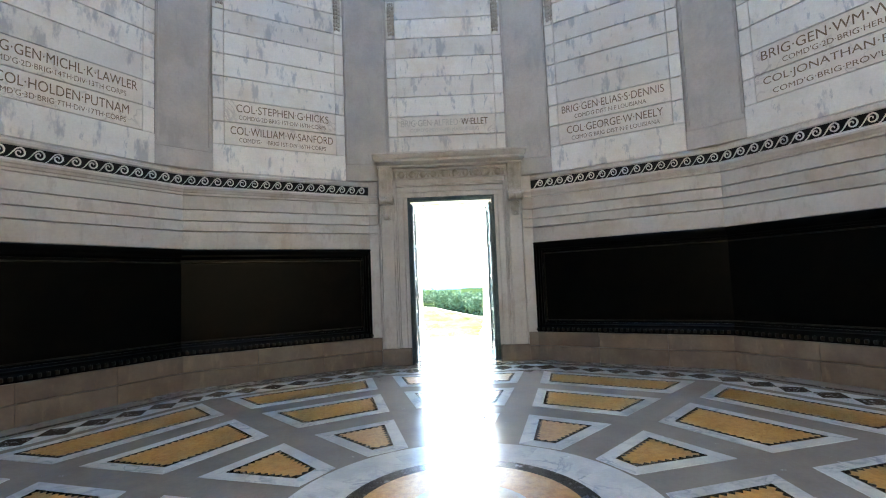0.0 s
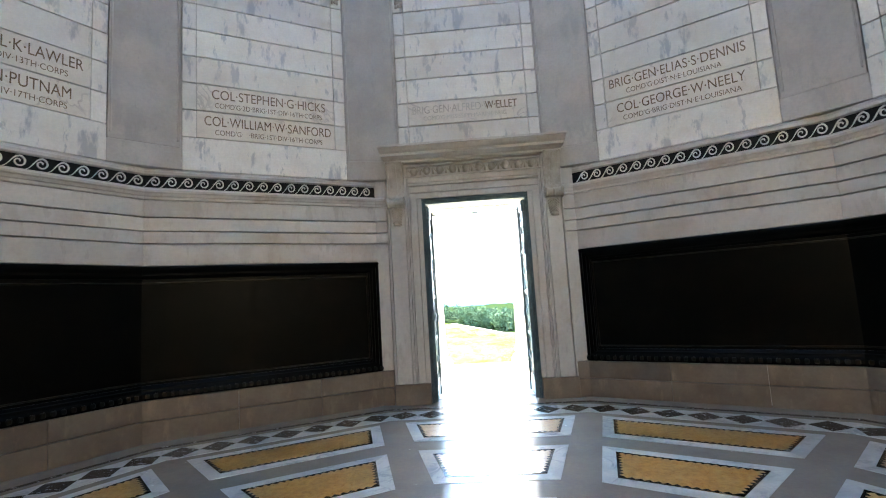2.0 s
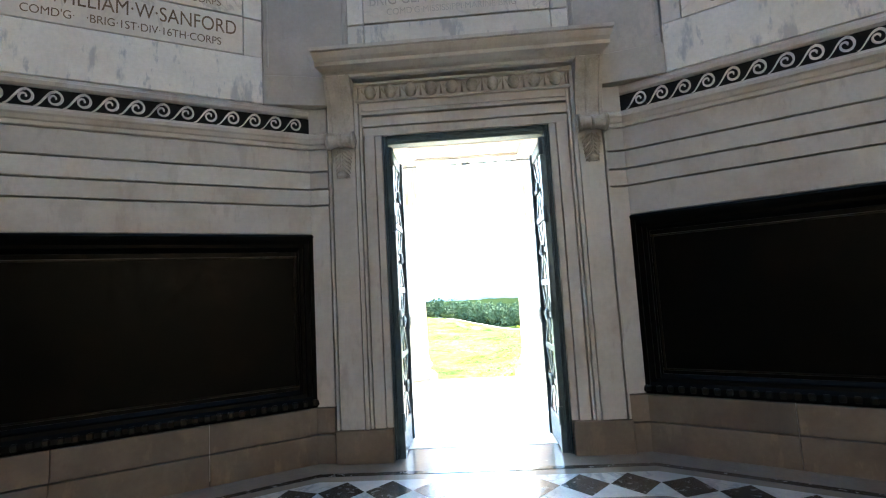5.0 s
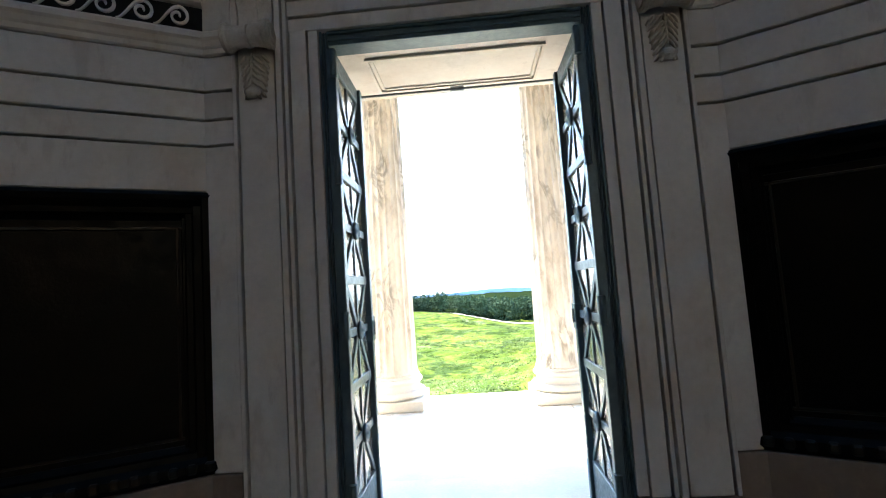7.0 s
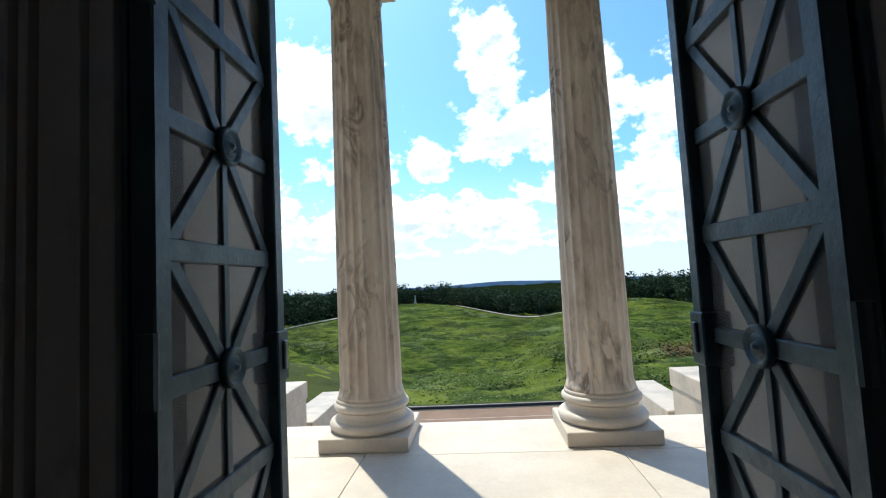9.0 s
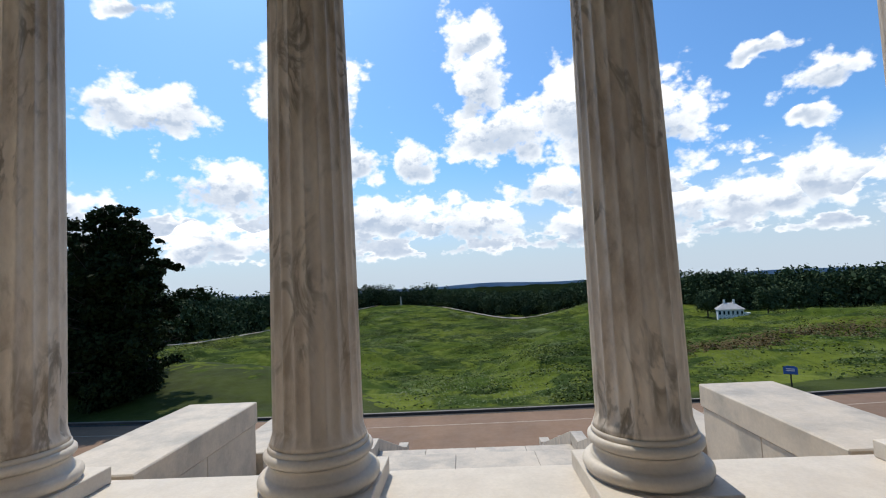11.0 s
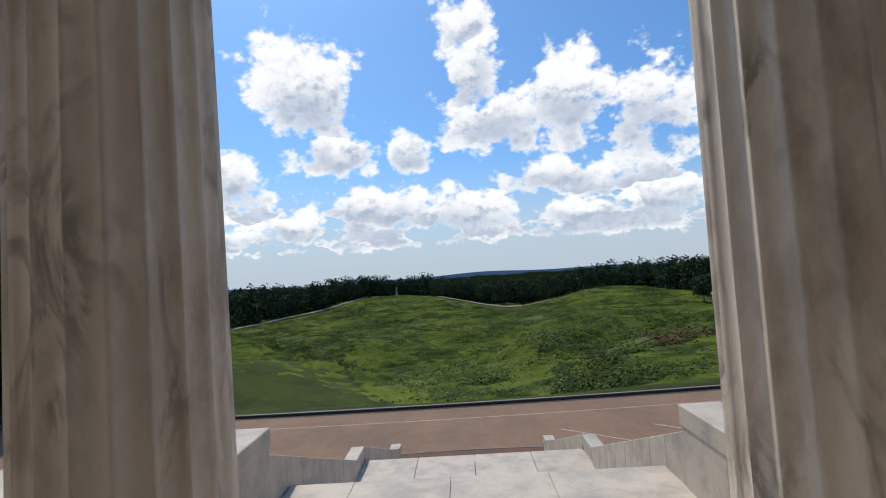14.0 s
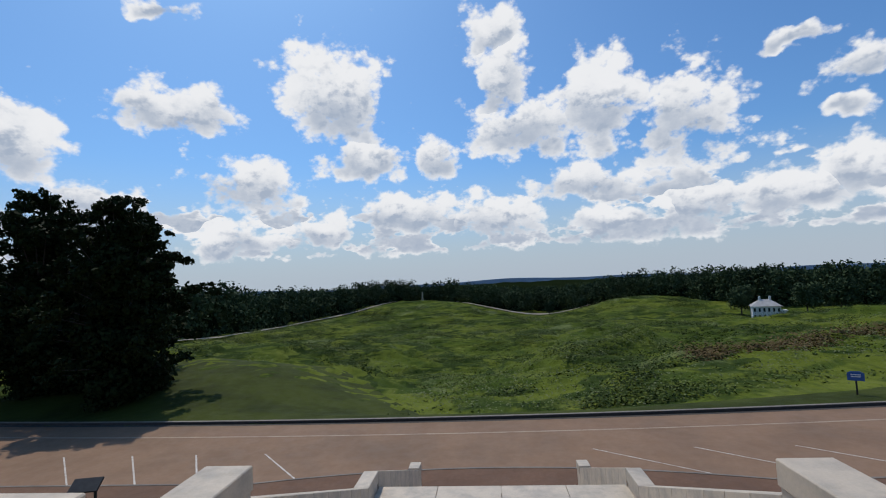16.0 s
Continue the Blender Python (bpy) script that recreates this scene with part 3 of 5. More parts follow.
def upper_panel(k, wall, m, first):
    n = 0
    if k != 0:
        box_part("marble_block", "marble_white", wall, -PE, PE, -0.012, 0.07, 3.41, ROW0 - 0.004, 0.006)
    else:
        box_part("marble_block", "marble_white", wall, -PE, PE, -0.004, 0.07, 3.55, ROW0 - 0.004, 0.006)
    z = ROW0
    while z < WALL_H - 0.4:
        named = n < 2 if k != 0 else n == 1
        box_part("marble_block", "marble_cream" if named else "marble_white", wall, -PX, PX, -0.006 if named else 0.0, 0.07, z + 0.0065, z + ROW - 0.0065, 0.004)
        for sx in (-1, 1):
            a, b = sorted((sx * (PX + 0.008), sx * PE))
            box_part("border_block", "marble_white", wall, a, b, 0.004, 0.07, z + 0.0065, z + ROW - 0.0065, 0.004)
        z += ROW
        n += 1
    for sx in (-1, 1):
        drop_ornament(wall, sx * 1.0, 6.27)
    rows = NAMES.get(k, [])
    for i, (big, a, b, small, c, d) in enumerate(rows):
        zt = ROW0 + ROW * (2 - i)
        put("inscription", text_mesh(big, (b - a) * 2 * PX, 0.135, "letters", "inscription"), pose(-PX + a * 2 * PX, -0.009, zt - 0.20), wall)
        put("inscription", text_mesh(small, (d - c) * 2 * PX, 0.075, "letters", "inscription"), pose(-PX + c * 2 * PX, -0.009, zt - 0.325), wall)
    if k == 0:
        zt = ROW0 + ROW * 2
        put("inscription", text_mesh("BRIG\u00b7GEN\u00b7ALFRED\u00b7W\u00b7ELLET", 1.64, 0.125, "letters_faded", "inscription"), pose(-PX + 0.07, -0.009, zt - 0.20), wall)
        put("inscription", text_mesh("W\u00b7ELLET", 0.50, 0.125, "letters", "inscription"), pose(-PX + 1.215, -0.010, zt - 0.20), wall)
        put("inscription", text_mesh("COMD'G\u00b7MISSISSIPPI\u00b7MARINE\u00b7BRIG", 1.3, 0.07, "letters_faded", "inscription"), pose(-PX + 0.24, -0.009, zt - 0.31), wall)


def corner_pier(k, wall):
    """Flat grey pier across the corner to the right of side k, with a low foot block."""
    s = HALF - PE - 0.012
    c = Matrix.Translation((HALF, 0, 0)) @ Matrix.Rotation(radians(-15), 4, "Z")
    w = s * math.cos(radians(15))
    d = s * math.sin(radians(15))
    bm = bmesh.new()
    add_box(bm, -w, w, -d + 0.035, 0.2, 3.72, WALL_H, 0.006)
    part("corner_pier", bm, "marble_grey", wall, "", c)
    bm = bmesh.new()
    add_box(bm, -w - 0.02, w + 0.02, -d + 0.005, 0.2, 3.412, 3.712, 0.008)
    part("pier_foot", bm, "marble_grey", wall, "", c)
    bm = bmesh.new()
    for sx in (-1, 1):
        add_box(bm, sx * (w - 0.035) - 0.009, sx * (w - 0.035) + 0.009, -d + 0.018, -d + 0.036, 3.8, WALL_H, 0.003)
    part("pier_fillet", bm, "marble_grey", wall, "", c)


def side_wall(k):
    m = facet(k)
    wall = thing("wall_%d" % (k % 12), m, "twelve-sided marble hall wall with carved names", "wall", "", "structure")
    bm = bmesh.new()
    run(bm, [(0.11, 0.0), (0.11, WALL_H), (0.45, WALL_H), (0.45, 0.0)])
    part("backing", bm, "marble_grey", wall)
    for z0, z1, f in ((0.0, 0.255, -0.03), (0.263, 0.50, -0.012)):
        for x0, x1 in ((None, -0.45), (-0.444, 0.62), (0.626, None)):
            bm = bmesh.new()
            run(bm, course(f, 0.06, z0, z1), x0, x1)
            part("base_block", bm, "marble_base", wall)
    for z0, z1 in ((2.15, 2.420), (2.434, 2.583), (2.597, 2.762), (2.776, 2.990)):
        bm = bmesh.new()
        run(bm, course(0.0, 0.06, z0, z1, 0.006))
        part("marble_course", bm, "marble_wall", wall)
    bm = bmesh.new()
    run(bm, moulding_profile())
    part("moulding", bm, "marble_wall", wall)
    bm = bmesh.new()
    run(bm, [(0.012, 3.156), (0.012, 3.314), (0.06, 3.314), (0.06, 3.156)])
    part("frieze_band", bm, "inlay_black", wall, "black inlaid band")
    x0, x1 = -half(-0.006), half(-0.006)
    if k == -1:
        x1 -= 0.06
    if k == 1:
        x0 += 0.06
    n = 16
    for i in range(n):
        x = x0 + (i + 0.5) * (x1 - x0) / n
        put("scroll_wave", WAVE, Matrix.Translation((x, -0.006, 3.235)) @ Matrix.Diagonal(((x1 - x0) / n / 0.19, 1, 1, 1)), wall)
    bm = bmesh.new()
    run(bm, top_fillet())
    part("fillet", bm, "marble_wall", wall)
    upper_panel(k, wall, m, 0)
    if k != -1 and k != 0:
        corner_pier(k, wall)
    elif k == -1:
        corner_pier(k, wall)
    # bronze tablet
    t = thing("bronze_tablet", m @ Matrix.Translation((0, 0.05, 0)), "nearly black bronze name tablet framed on the marble wall", "tablet", "bronze tablets round the hall")
    z0, z1 = 0.505, 2.145
    e0 = e1 = None
    if k == -1:
        e1 = HALF + 0.03
    if k == 1:
        e0 = -HALF - 0.03
    bm = bmesh.new()
    run(bm, [(0.03, z0 + 0.05), (0.03, z1 - 0.05), (0.059, z1 - 0.05), (0.059, z0 + 0.05)], e0, e1, 0.05)
    part("panel", bm, "bronze_dark", t)
    bm = bmesh.new()
    run(bm, [(0.059, z1), (-0.05, z1), (-0.06, z1 - 0.02), (-0.05, z1 - 0.05), (-0.025, z1 - 0.09), (-0.02, z1 - 0.12), (0.0, z1 - 0.135), (0.02, z1 - 0.16), (0.059, z1 - 0.16)], e0, e1, 0.05)
    part("top_frame", bm, "bronze_dark", t)
    bm = bmesh.new()
    run(bm, [(0.059, z0), (-0.05, z0), (-0.065, z0 + 0.03), (-0.06, z0 + 0.07), (-0.03, z0 + 0.10), (-0.02, z0 + 0.13), (0.0, z0 + 0.14), (0.02, z0 + 0.17), (0.059, z0 + 0.17)], e0, e1, 0.05)
    part("bottom_frame", bm, "bronze_dark", t)
    bm = bmesh.new()
    run(bm, [(0.029, z1 - 0.20), (0.012, z1 - 0.205), (0.012, z1 - 0.215), (0.029, z1 - 0.22)], e0, e1, 0.05)
    part("inner_bead", bm, "bronze_edge", t, "rubbed brown bead")
    bm = bmesh.new()
    run(bm, [(0.029, z0 + 0.20), (0.012, z0 + 0.205), (0.012, z0 + 0.215), (0.029, z0 + 0.22)], e0, e1, 0.05)
    part("inner_bead", bm, "bronze_edge", t)
    w0, w1 = (e0 if e0 is not None else -half(-0.06)), (e1 if e1 is not None else half(-0.06))
    nb = 34 if abs(k) < 4 else 0
    for i in range(nb):
        put("cast_leaf", LEAF, pose(w0 + (i + 0.5) * (w1 - w0) / nb, -0.056, z0 + 0.05), t)
    for e, sgn in ((e0, 1), (e1, -1)):
        if e is None:
            continue
        bm = bmesh.new()
        for a, b, f in ((0.0, 0.06, -0.055), (0.06, 0.11, -0.03), (0.11, 0.15, -0.012), (0.15, 0.17, 0.01)):
            xa, xb = sorted((e + sgn * a, e + sgn * b))
            add_box(bm, xa, xb, f, 0.058, z0, z1, 0.005)
        part("end_frame", bm, "bronze_dark", t)
        bm = bmesh.new()
        xa, xb = sorted((e + sgn * 0.185, e + sgn * 0.20))
        add_box(bm, xa, xb, 0.012, 0.03, z0 + 0.2, z1 - 0.2, 0.004)
        part("inner_bead", bm, "bronze_edge", t)


for _k in range(-5, 7):
    if _k != 0:
        side_wall(_k)


# ---- the door's side ----
DW, DH = 0.815, 3.085                       # half width and height of the opening
CASE = 1.35                                # half width of the stone surround


def door_wall():
    m = facet(0)
    yo = 0.85 - (CY + APO)                 # outer face in the side's frame
    wall = thing("wall_0", m, "marble doorway wall with inscription above", "wall", "", "structure")
    for sx in (-1, 1):
        a, b = sorted((XD + sx * (DW + 0.15), sx * 1.66))
        bm = bmesh.new()
        add_box(bm, a, b, 0.06, yo, 0, 7.9)
        part("jamb", bm, "marble_wall", wall)
    bm = bmesh.new()
    add_box(bm, XD - DW - 0.148, XD + DW + 0.148, 0.06, yo, DH, 7.9)
    part("lintel", bm, "marble_wall", wall)
    bm = bmesh.new()
    for q in (0.0, 0.03):
        add_box(bm, XD - 0.62 + q, XD + 0.62 - q, 0.38 + q, 0.40 + q, DH - 0.02 + q * 0.3, DH - 0.001)
        add_box(bm, XD - 0.62 + q, XD + 0.62 - q, 0.90 - q, 0.92 - q, DH - 0.02 + q * 0.3, DH - 0.001)
        add_box(bm, XD - 0.62 + q, XD - 0.60 + q, 0.40, 0.90, DH - 0.02 + q * 0.3, DH - 0.001)
        add_box(bm, XD + 0.60 - q, XD + 0.62 - q, 0.40, 0.90, DH - 0.02 + q * 0.3, DH - 0.001)
    part("soffit_panel_frame", bm, "marble_wall", wall)
    # short returns beside the surround
    for sx in (-1, 1):
        x0, x1 = (None, -CASE) if sx < 0 else (CASE, None)
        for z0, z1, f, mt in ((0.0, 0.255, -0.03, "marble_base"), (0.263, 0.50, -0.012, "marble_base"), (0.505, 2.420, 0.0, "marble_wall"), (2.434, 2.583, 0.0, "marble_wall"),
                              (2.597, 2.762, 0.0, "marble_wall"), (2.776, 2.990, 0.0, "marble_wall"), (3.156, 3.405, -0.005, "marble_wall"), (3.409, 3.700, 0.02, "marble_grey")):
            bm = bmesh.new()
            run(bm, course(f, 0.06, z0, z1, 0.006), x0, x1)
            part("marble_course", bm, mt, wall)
        bm = bmesh.new()
        run(bm, moulding_profile(), x0, x1)
        part("moulding", bm, "marble_wall", wall)
    bm = bmesh.new()
    add_box(bm, -1.30, 1.30, 0.062, 0.09, 3.2, 7.9)
    part("backing", bm, "marble_grey", wall)
    upper_panel(0, wall, m, 0)
    corner_pier(0, wall)


door_wall()


def door_surround():
    """Stone architrave, cornice with egg-and-dart, and the two scroll consoles."""
    m = facet(0) @ Matrix.Translation((XD, 0, 0))
    t = thing("door_surround", m, "carved cream marble door surround with cornice", "door surround", "", "structure")
    steps = ((DW, 0.876, -0.02), (0.876, 0.884, 0.02), (0.884, 0.985, -0.035), (0.985, 0.997, 0.015), (0.997, 1.02, -0.05), (1.02, 1.03, 0.01), (1.03, 1.065, -0.065), (1.065, 1.077, 0.0), (1.077, 1.30, -0.05), (1.30, 1.312, 0.01), (1.312, 1.335, -0.06))
    for sx in (-1, 1):
        bm = bmesh.new()
        for a, b, f in steps:
            x0, x1 = sorted((sx * a, sx * b))
            add_box(bm, x0, x1, f, 0.07, 0.30, DH - 0.002 if a < 0.99 else 3.626, 0.003)
        part("architrave_jamb", bm, "marble_wall", t)
        bm = bmesh.new()
        x0, x1 = sorted((sx * (DW + 0.001), sx * 1.345))
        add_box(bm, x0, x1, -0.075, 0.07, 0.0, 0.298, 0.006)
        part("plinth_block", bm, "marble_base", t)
    bm = bmesh.new()
    for z0, z1, f in ((DH, DH + 0.083, -0.02), (DH + 0.083, DH + 0.091, 0.03), (DH + 0.091, DH + 0.188, -0.035), (DH + 0.188, DH + 0.20, 0.03), (DH + 0.20, DH + 0.235, -0.06), (DH + 0.235, DH + 0.247, 0.02), (DH + 0.247, 3.626, -0.045)):
        add_box(bm, -0.995, 0.995, f - 0.002, 0.07, z0, z1, 0.003)
    part("architrave_head", bm, "marble_wall", t)
    # cornice
    bm = bmesh.new()
    prof = [(y, z + 0.12) for y, z in [(0.06, 3.51), (-0.13, 3.51), (-0.15, 3.525), (-0.15, 3.55), (-0.135, 3.556), (-0.17, 3.575), (-0.255, 3.60), (-0.255, 3.635), (-0.242, 3.641), (-0.275, 3.67), (-0.30, 3.71), (-0.30, 3.716), (-0.325, 3.722), (-0.325, 3.755), (0.06, 3.755)]]
    rings = []
    for y, z in prof:
        e = 1.335 + max(0.0, (-y - 0.13)) * 0.42
        rings.append((bm.verts.new((-e, y, z)), bm.verts.new((e, y, z))))
    n = len(rings)
    for i in range(n):
        a, b = rings[i], rings[(i + 1) % n]
        bm.faces.new((a[0], b[0], b[1], a[1]))
    bm.faces.new([r[0] for r in rings])
    bm.faces.new([r[1] for r in rings])
    part("cornice", bm, "marble_wall", t)
    # egg and dart
    bm = bmesh.new()
    add_box(bm, -1.05, 1.05, -0.085, -0.04, 3.41, 3.432, 0.006)
    add_box(bm, -1.05, 1.05, -0.10, -0.04, 3.575, 3.60, 0.004)
    part("egg_band_fillet", bm, "marble_wall", t)
    egg = bmesh.new()
    bmesh.ops.create_uvsphere(egg, u_segments=10, v_segments=7, radius=1.0, matrix=Matrix.Diagonal((0.060, 0.055, 0.070, 1)))
    bmesh.ops.create_cone(egg, segments=5, radius1=0.013, radius2=0.004, depth=0.12, matrix=Matrix.Translation((0.10, 0.0, 0.0)), cap_ends=True)
    for i in range(14):
        for j in (0, 1):
            r = 0.060 if j == 0 else 0.066
            aa = [math.pi * (i + q) / 14 + math.pi for q in (0, 1)]
            vs = [egg.verts.new((math.cos(x) * rr * 1.35, -0.02 - 0.012 * (1 - j), math.sin(x) * rr * 1.15 + 0.02)) for x in aa for rr in (0.050, 0.062)]
            if j == 0:
                egg.faces.new((vs[0], vs[1], vs[3], vs[2]))
    me = bpy.data.meshes.new("egg")
    egg.to_mesh(me)
    egg.free()
    me.materials.append(M["marble_carved"])
    me.shade_smooth()
    for i in range(10):
        put("egg", me, pose(-0.90 + i * 0.20, -0.075, 3.503), t)
    # consoles
    for sx in (-1, 1):
        bm = bmesh.new()
        prof = []
        for i in range(25):
            q = i / 24
            z = 3.628 - 0.60 * q
            y = -0.245 + 0.175 * math.sin(min(q * 1.15, 1.0) * math.pi / 2) ** 0.9 - (0.06 * max(0.0, (q - 0.78) / 0.22) ** 1.5)
            prof.append((y, z))
        for x0, x1, dy in ((-0.125, -0.095, 0.0), (-0.095, -0.03, 0.022), (-0.03, 0.03, 0.006), (0.03, 0.095, 0.022), (0.095, 0.125, 0.0)):
            for (ya, za), (yb, zb) in zip(prof, prof[1:]):
                vs = [bm.verts.new(p) for p in ((x0, ya + dy, za), (x1, ya + dy, za), (x1, yb + dy, zb), (x0, yb + dy, zb), (x0, -0.04, za), (x1, -0.04, za), (x1, -0.04, zb), (x0, -0.04, zb))]
                for f in ((0, 1, 2, 3), (0, 4, 7, 3), (1, 5, 6, 2)):
                    bm.faces.new([vs[q] for q in f])
        bolster = [(0.082, -0.136), (0.086, -0.128), (0.086, -0.112), (0.074, -0.10), (0.064, -0.06), (0.058, -0.018), (0.066, -0.012), (0.066, 0.012), (0.058, 0.018), (0.064, 0.06), (0.074, 0.10), (0.086, 0.112), (0.086, 0.128), (0.082, 0.136)]
        side = bmesh.new()
        lathe(side, bolster, 24)
        for q in (-1, 1):
            for r0, r1, zz in ((0.066, 0.058, 0.139), (0.036, 0.022, 0.143)):
                bmesh.ops.create_cone(side, segments=16, radius1=r0, radius2=r1, depth=0.012, cap_ends=True, matrix=Matrix.Translation((0, 0, q * zz)) @ Matrix.Rotation(0 if q > 0 else math.pi, 4, "X"))
        bmesh.ops.transform(side, matrix=Matrix.Translation((0, -0.135, 3.018)) @ Matrix.Rotation(math.pi / 2, 4, "Y"), verts=side.verts)
        bmesh.ops.remove_doubles(bm, verts=bm.verts, dist=0.0005)
        con = part("scroll_console", bm, "marble_carved", t, "", pose(sx * 1.193, 0, 0))
        part("bolster", side, "marble_carved", con, "rolled lower end of the scroll")
        # leaf with slanting overlapped lobes
        bm = bmesh.new()
        bmesh.ops.create_uvsphere(bm, u_segments=12, v_segments=8, radius=1.0, matrix=Matrix.Translation((0, -0.045, 2.815)) @ Matrix.Diagonal((0.078, 0.04, 0.135, 1)))
        bmesh.ops.create_uvsphere(bm, u_segments=10, v_segments=8, radius=1.0, matrix=Matrix.Translation((0, -0.085, 2.700)) @ Matrix.Diagonal((0.052, 0.034, 0.036, 1)))
        for i in range(7):
            zz = 2.915 - i * 0.036
            w = 0.088 - 0.0055 * i
            for q in (-1, 1):
                for inner in (0, 1):
                    mm = Matrix.Translation((q * w * (0.78 if not inner else 0.36), -0.062 - 0.022 * inner, zz - 0.014 * inner)) @ Matrix.Rotation(q * -0.75, 4, "Y") @ Matrix.Rotation(0.35, 4, "X") @ Matrix.Diagonal((0.012, 0.017, 0.036, 1))
                    bmesh.ops.create_icosphere(bm, subdivisions=2, radius=1.0, matrix=mm)
        for i in range(5):
            bmesh.ops.create_icosphere(bm, subdivisions=2, radius=1.0, matrix=Matrix.Translation((0, -0.09, 2.905 - i * 0.045)) @ Matrix.Diagonal((0.011, 0.013, 0.036, 1)))
        part("leaf_pendant", bm, "marble_carved", con, "carved acanthus leaf")


door_surround()


def bronze_frame():
    m = facet(0) @ Matrix.Translation((XD, 0, 0))
    t = thing("door_frame", m, "dark blue-green bronze door frame", "door frame", "", "structure")
    for sx in (-1, 1):
        bm = bmesh.new()
        for a, b, f, bk in ((0.768, 0.813, 0.02, 0.16), (0.772, 0.779, 0.008, 0.03), (0.784, 0.792, 0.008, 0.03), (0.798, 0.813, -0.004, 0.03), (0.819, 0.955, 0.072, 0.20)):
            x0, x1 = sorted((sx * a, sx * b))
            add_box(bm, x0, x1, f, bk, 0.0, DH - 0.003, 0.003)
        part("frame_jamb", bm, "bronze_door", t)
    bm = bmesh.new()
    for z0, z1, f, bk in ((DH - 0.085, DH - 0.004, 0.022, 0.158), (DH - 0.06, DH - 0.045, 0.01, 0.03), (DH - 0.02, DH - 0.004, -0.002, 0.03)):
        add_box(bm, -0.766, 0.766, f, bk, z0, z1, 0.003)
    part("frame_head", bm, "bronze_door", t)


bronze_frame()


def bar(bm, a, b, w, y0, y1):
    """Flat bar from a to b in a leaf's plane (x, z)."""
    a, b = Vector(a), Vector(b)
    d = b - a
    L_ = d.length
    ang = math.atan2(d.y, d.x)
    mm = Matrix.Translation((a.x, 0, a.y)) @ Matrix.Rotation(-ang, 4, "Y")
    add_box(bm, 0, L_, y0, y1, -w / 2, w / 2, 0.003, mm)


LEAF_W, LEAF_H = 0.66, 2.955


def door_leaf(sx, turn):
    m = pose(-0.724 if sx < 0 else 0.750, -0.262, 0, 0, 0, turn)
    t = thing("door_leaf", m, "open bronze grille door leaf with rosettes", "door", "bronze double doors")
    s = -1 if sx > 0 else 1               # the leaf runs from its hinge towards the middle when shut
    X = lambda x: s * x

    def flat(name, x0, x1, z0, z1, y0=-0.019, y1=0.019, lab=""):
        a, b = sorted((X(x0), X(x1)))
        return box_part(name, "bronze_door", t, a, b, y0, y1, z0, z1, 0.005, lab)

    flat("hinge_stile", 0.0, 0.06, 0.02, LEAF_H, -0.028, 0.028)
    flat("lock_stile", LEAF_W - 0.06, LEAF_W, 0.02, LEAF_H, -0.040, 0.040)
    flat("top_rail", 0.062, LEAF_W - 0.062, 2.842, LEAF_H)
    flat("bottom_rail", 0.062, LEAF_W - 0.062, 0.02, 0.29)
    lo, hi, n = 0.29, 2.842, 4
    step = (hi - lo) / n
    xa, xb = 0.062, LEAF_W - 0.062
    xm = (xa + xb) / 2
    for i in range(n):
        z0, z1 = lo + i * step, lo + (i + 1) * step
        zm = (z0 + z1) / 2
        for a, b, w in (((xa, z0), (xm, zm), 0.04), ((xm, zm), (xb, z1), 0.04), ((xa, z1), (xm, zm), 0.04), ((xm, zm), (xb, z0), 0.04), ((xa, zm), (xb, zm), 0.05), ((xm, z0), (xm, z1), 0.03)):
            bm = bmesh.new()
            off = 0.0 if w == 0.04 else (0.003 if w == 0.05 else -0.002)
            bar(bm, (X(a[0]), a[1]), (X(b[0]), b[1]), w, -0.013 - off, 0.013 + off)
            part("grille_bar", bm, "bronze_door", t)
        if i:
            bm = bmesh.new()
            bar(bm, (X(xa), z0), (X(xb), z0), 0.055, -0.018, 0.018)
            part("cross_rail", bm, "bronze_door", t)
        for q in (-1, 1):
            bm = bmesh.new()
            prof = [(0.0, 0.0), (0.058, 0.0), (0.058, 0.014), (0.050, 0.022), (0.042, 0.012), (0.033, 0.012), (0.026, 0.022), (0.017, 0.012), (0.008, 0.026), (0.0, 0.028)]
            lathe(bm, [(max(r, 0.0005), z) for r, z in prof], 20)
            part("rosette", bm, "bronze_door", t, "", Matrix.Translation((X(xm), q * 0.016, zm)) @ Matrix.Rotation(radians(-90 * q), 4, "X"), True)
        for (a, b) in ((xa, xm), (xm, xb)):
            x0, x1 = sorted((X(a), X(b)))
            p = box_part("glass_pane", "glass", t, x0, x1, -0.004, 0.004, z0, z1, 0)
            p.visible_shadow = False
    lock = flat("lock_box", LEAF_W - 0.075, LEAF_W + 0.012, 1.145, 1.318, -0.047, 0.047, "square bronze lock case")
    bm = bmesh.new()
    add_box(bm, -0.012, 0.012, -0.058, -0.047, 0, 0.10, 0.004)
    part("keyplate", bm, "steel", lock, "", pose(X(LEAF_W - 0.03), 0, 1.185))
    for z in (0.35, 1.3, 2.2, 2.85):
        bm = bmesh.new()
        bmesh.ops.create_cone(bm, segments=12, radius1=0.022, radius2=0.022, depth=0.16, cap_ends=True, matrix=Matrix.Translation((X(-0.012), -0.02, z)))
        part("hinge", bm, "bronze_door", t)


door_leaf(-1, 90.5)
door_leaf(1, -90.0)


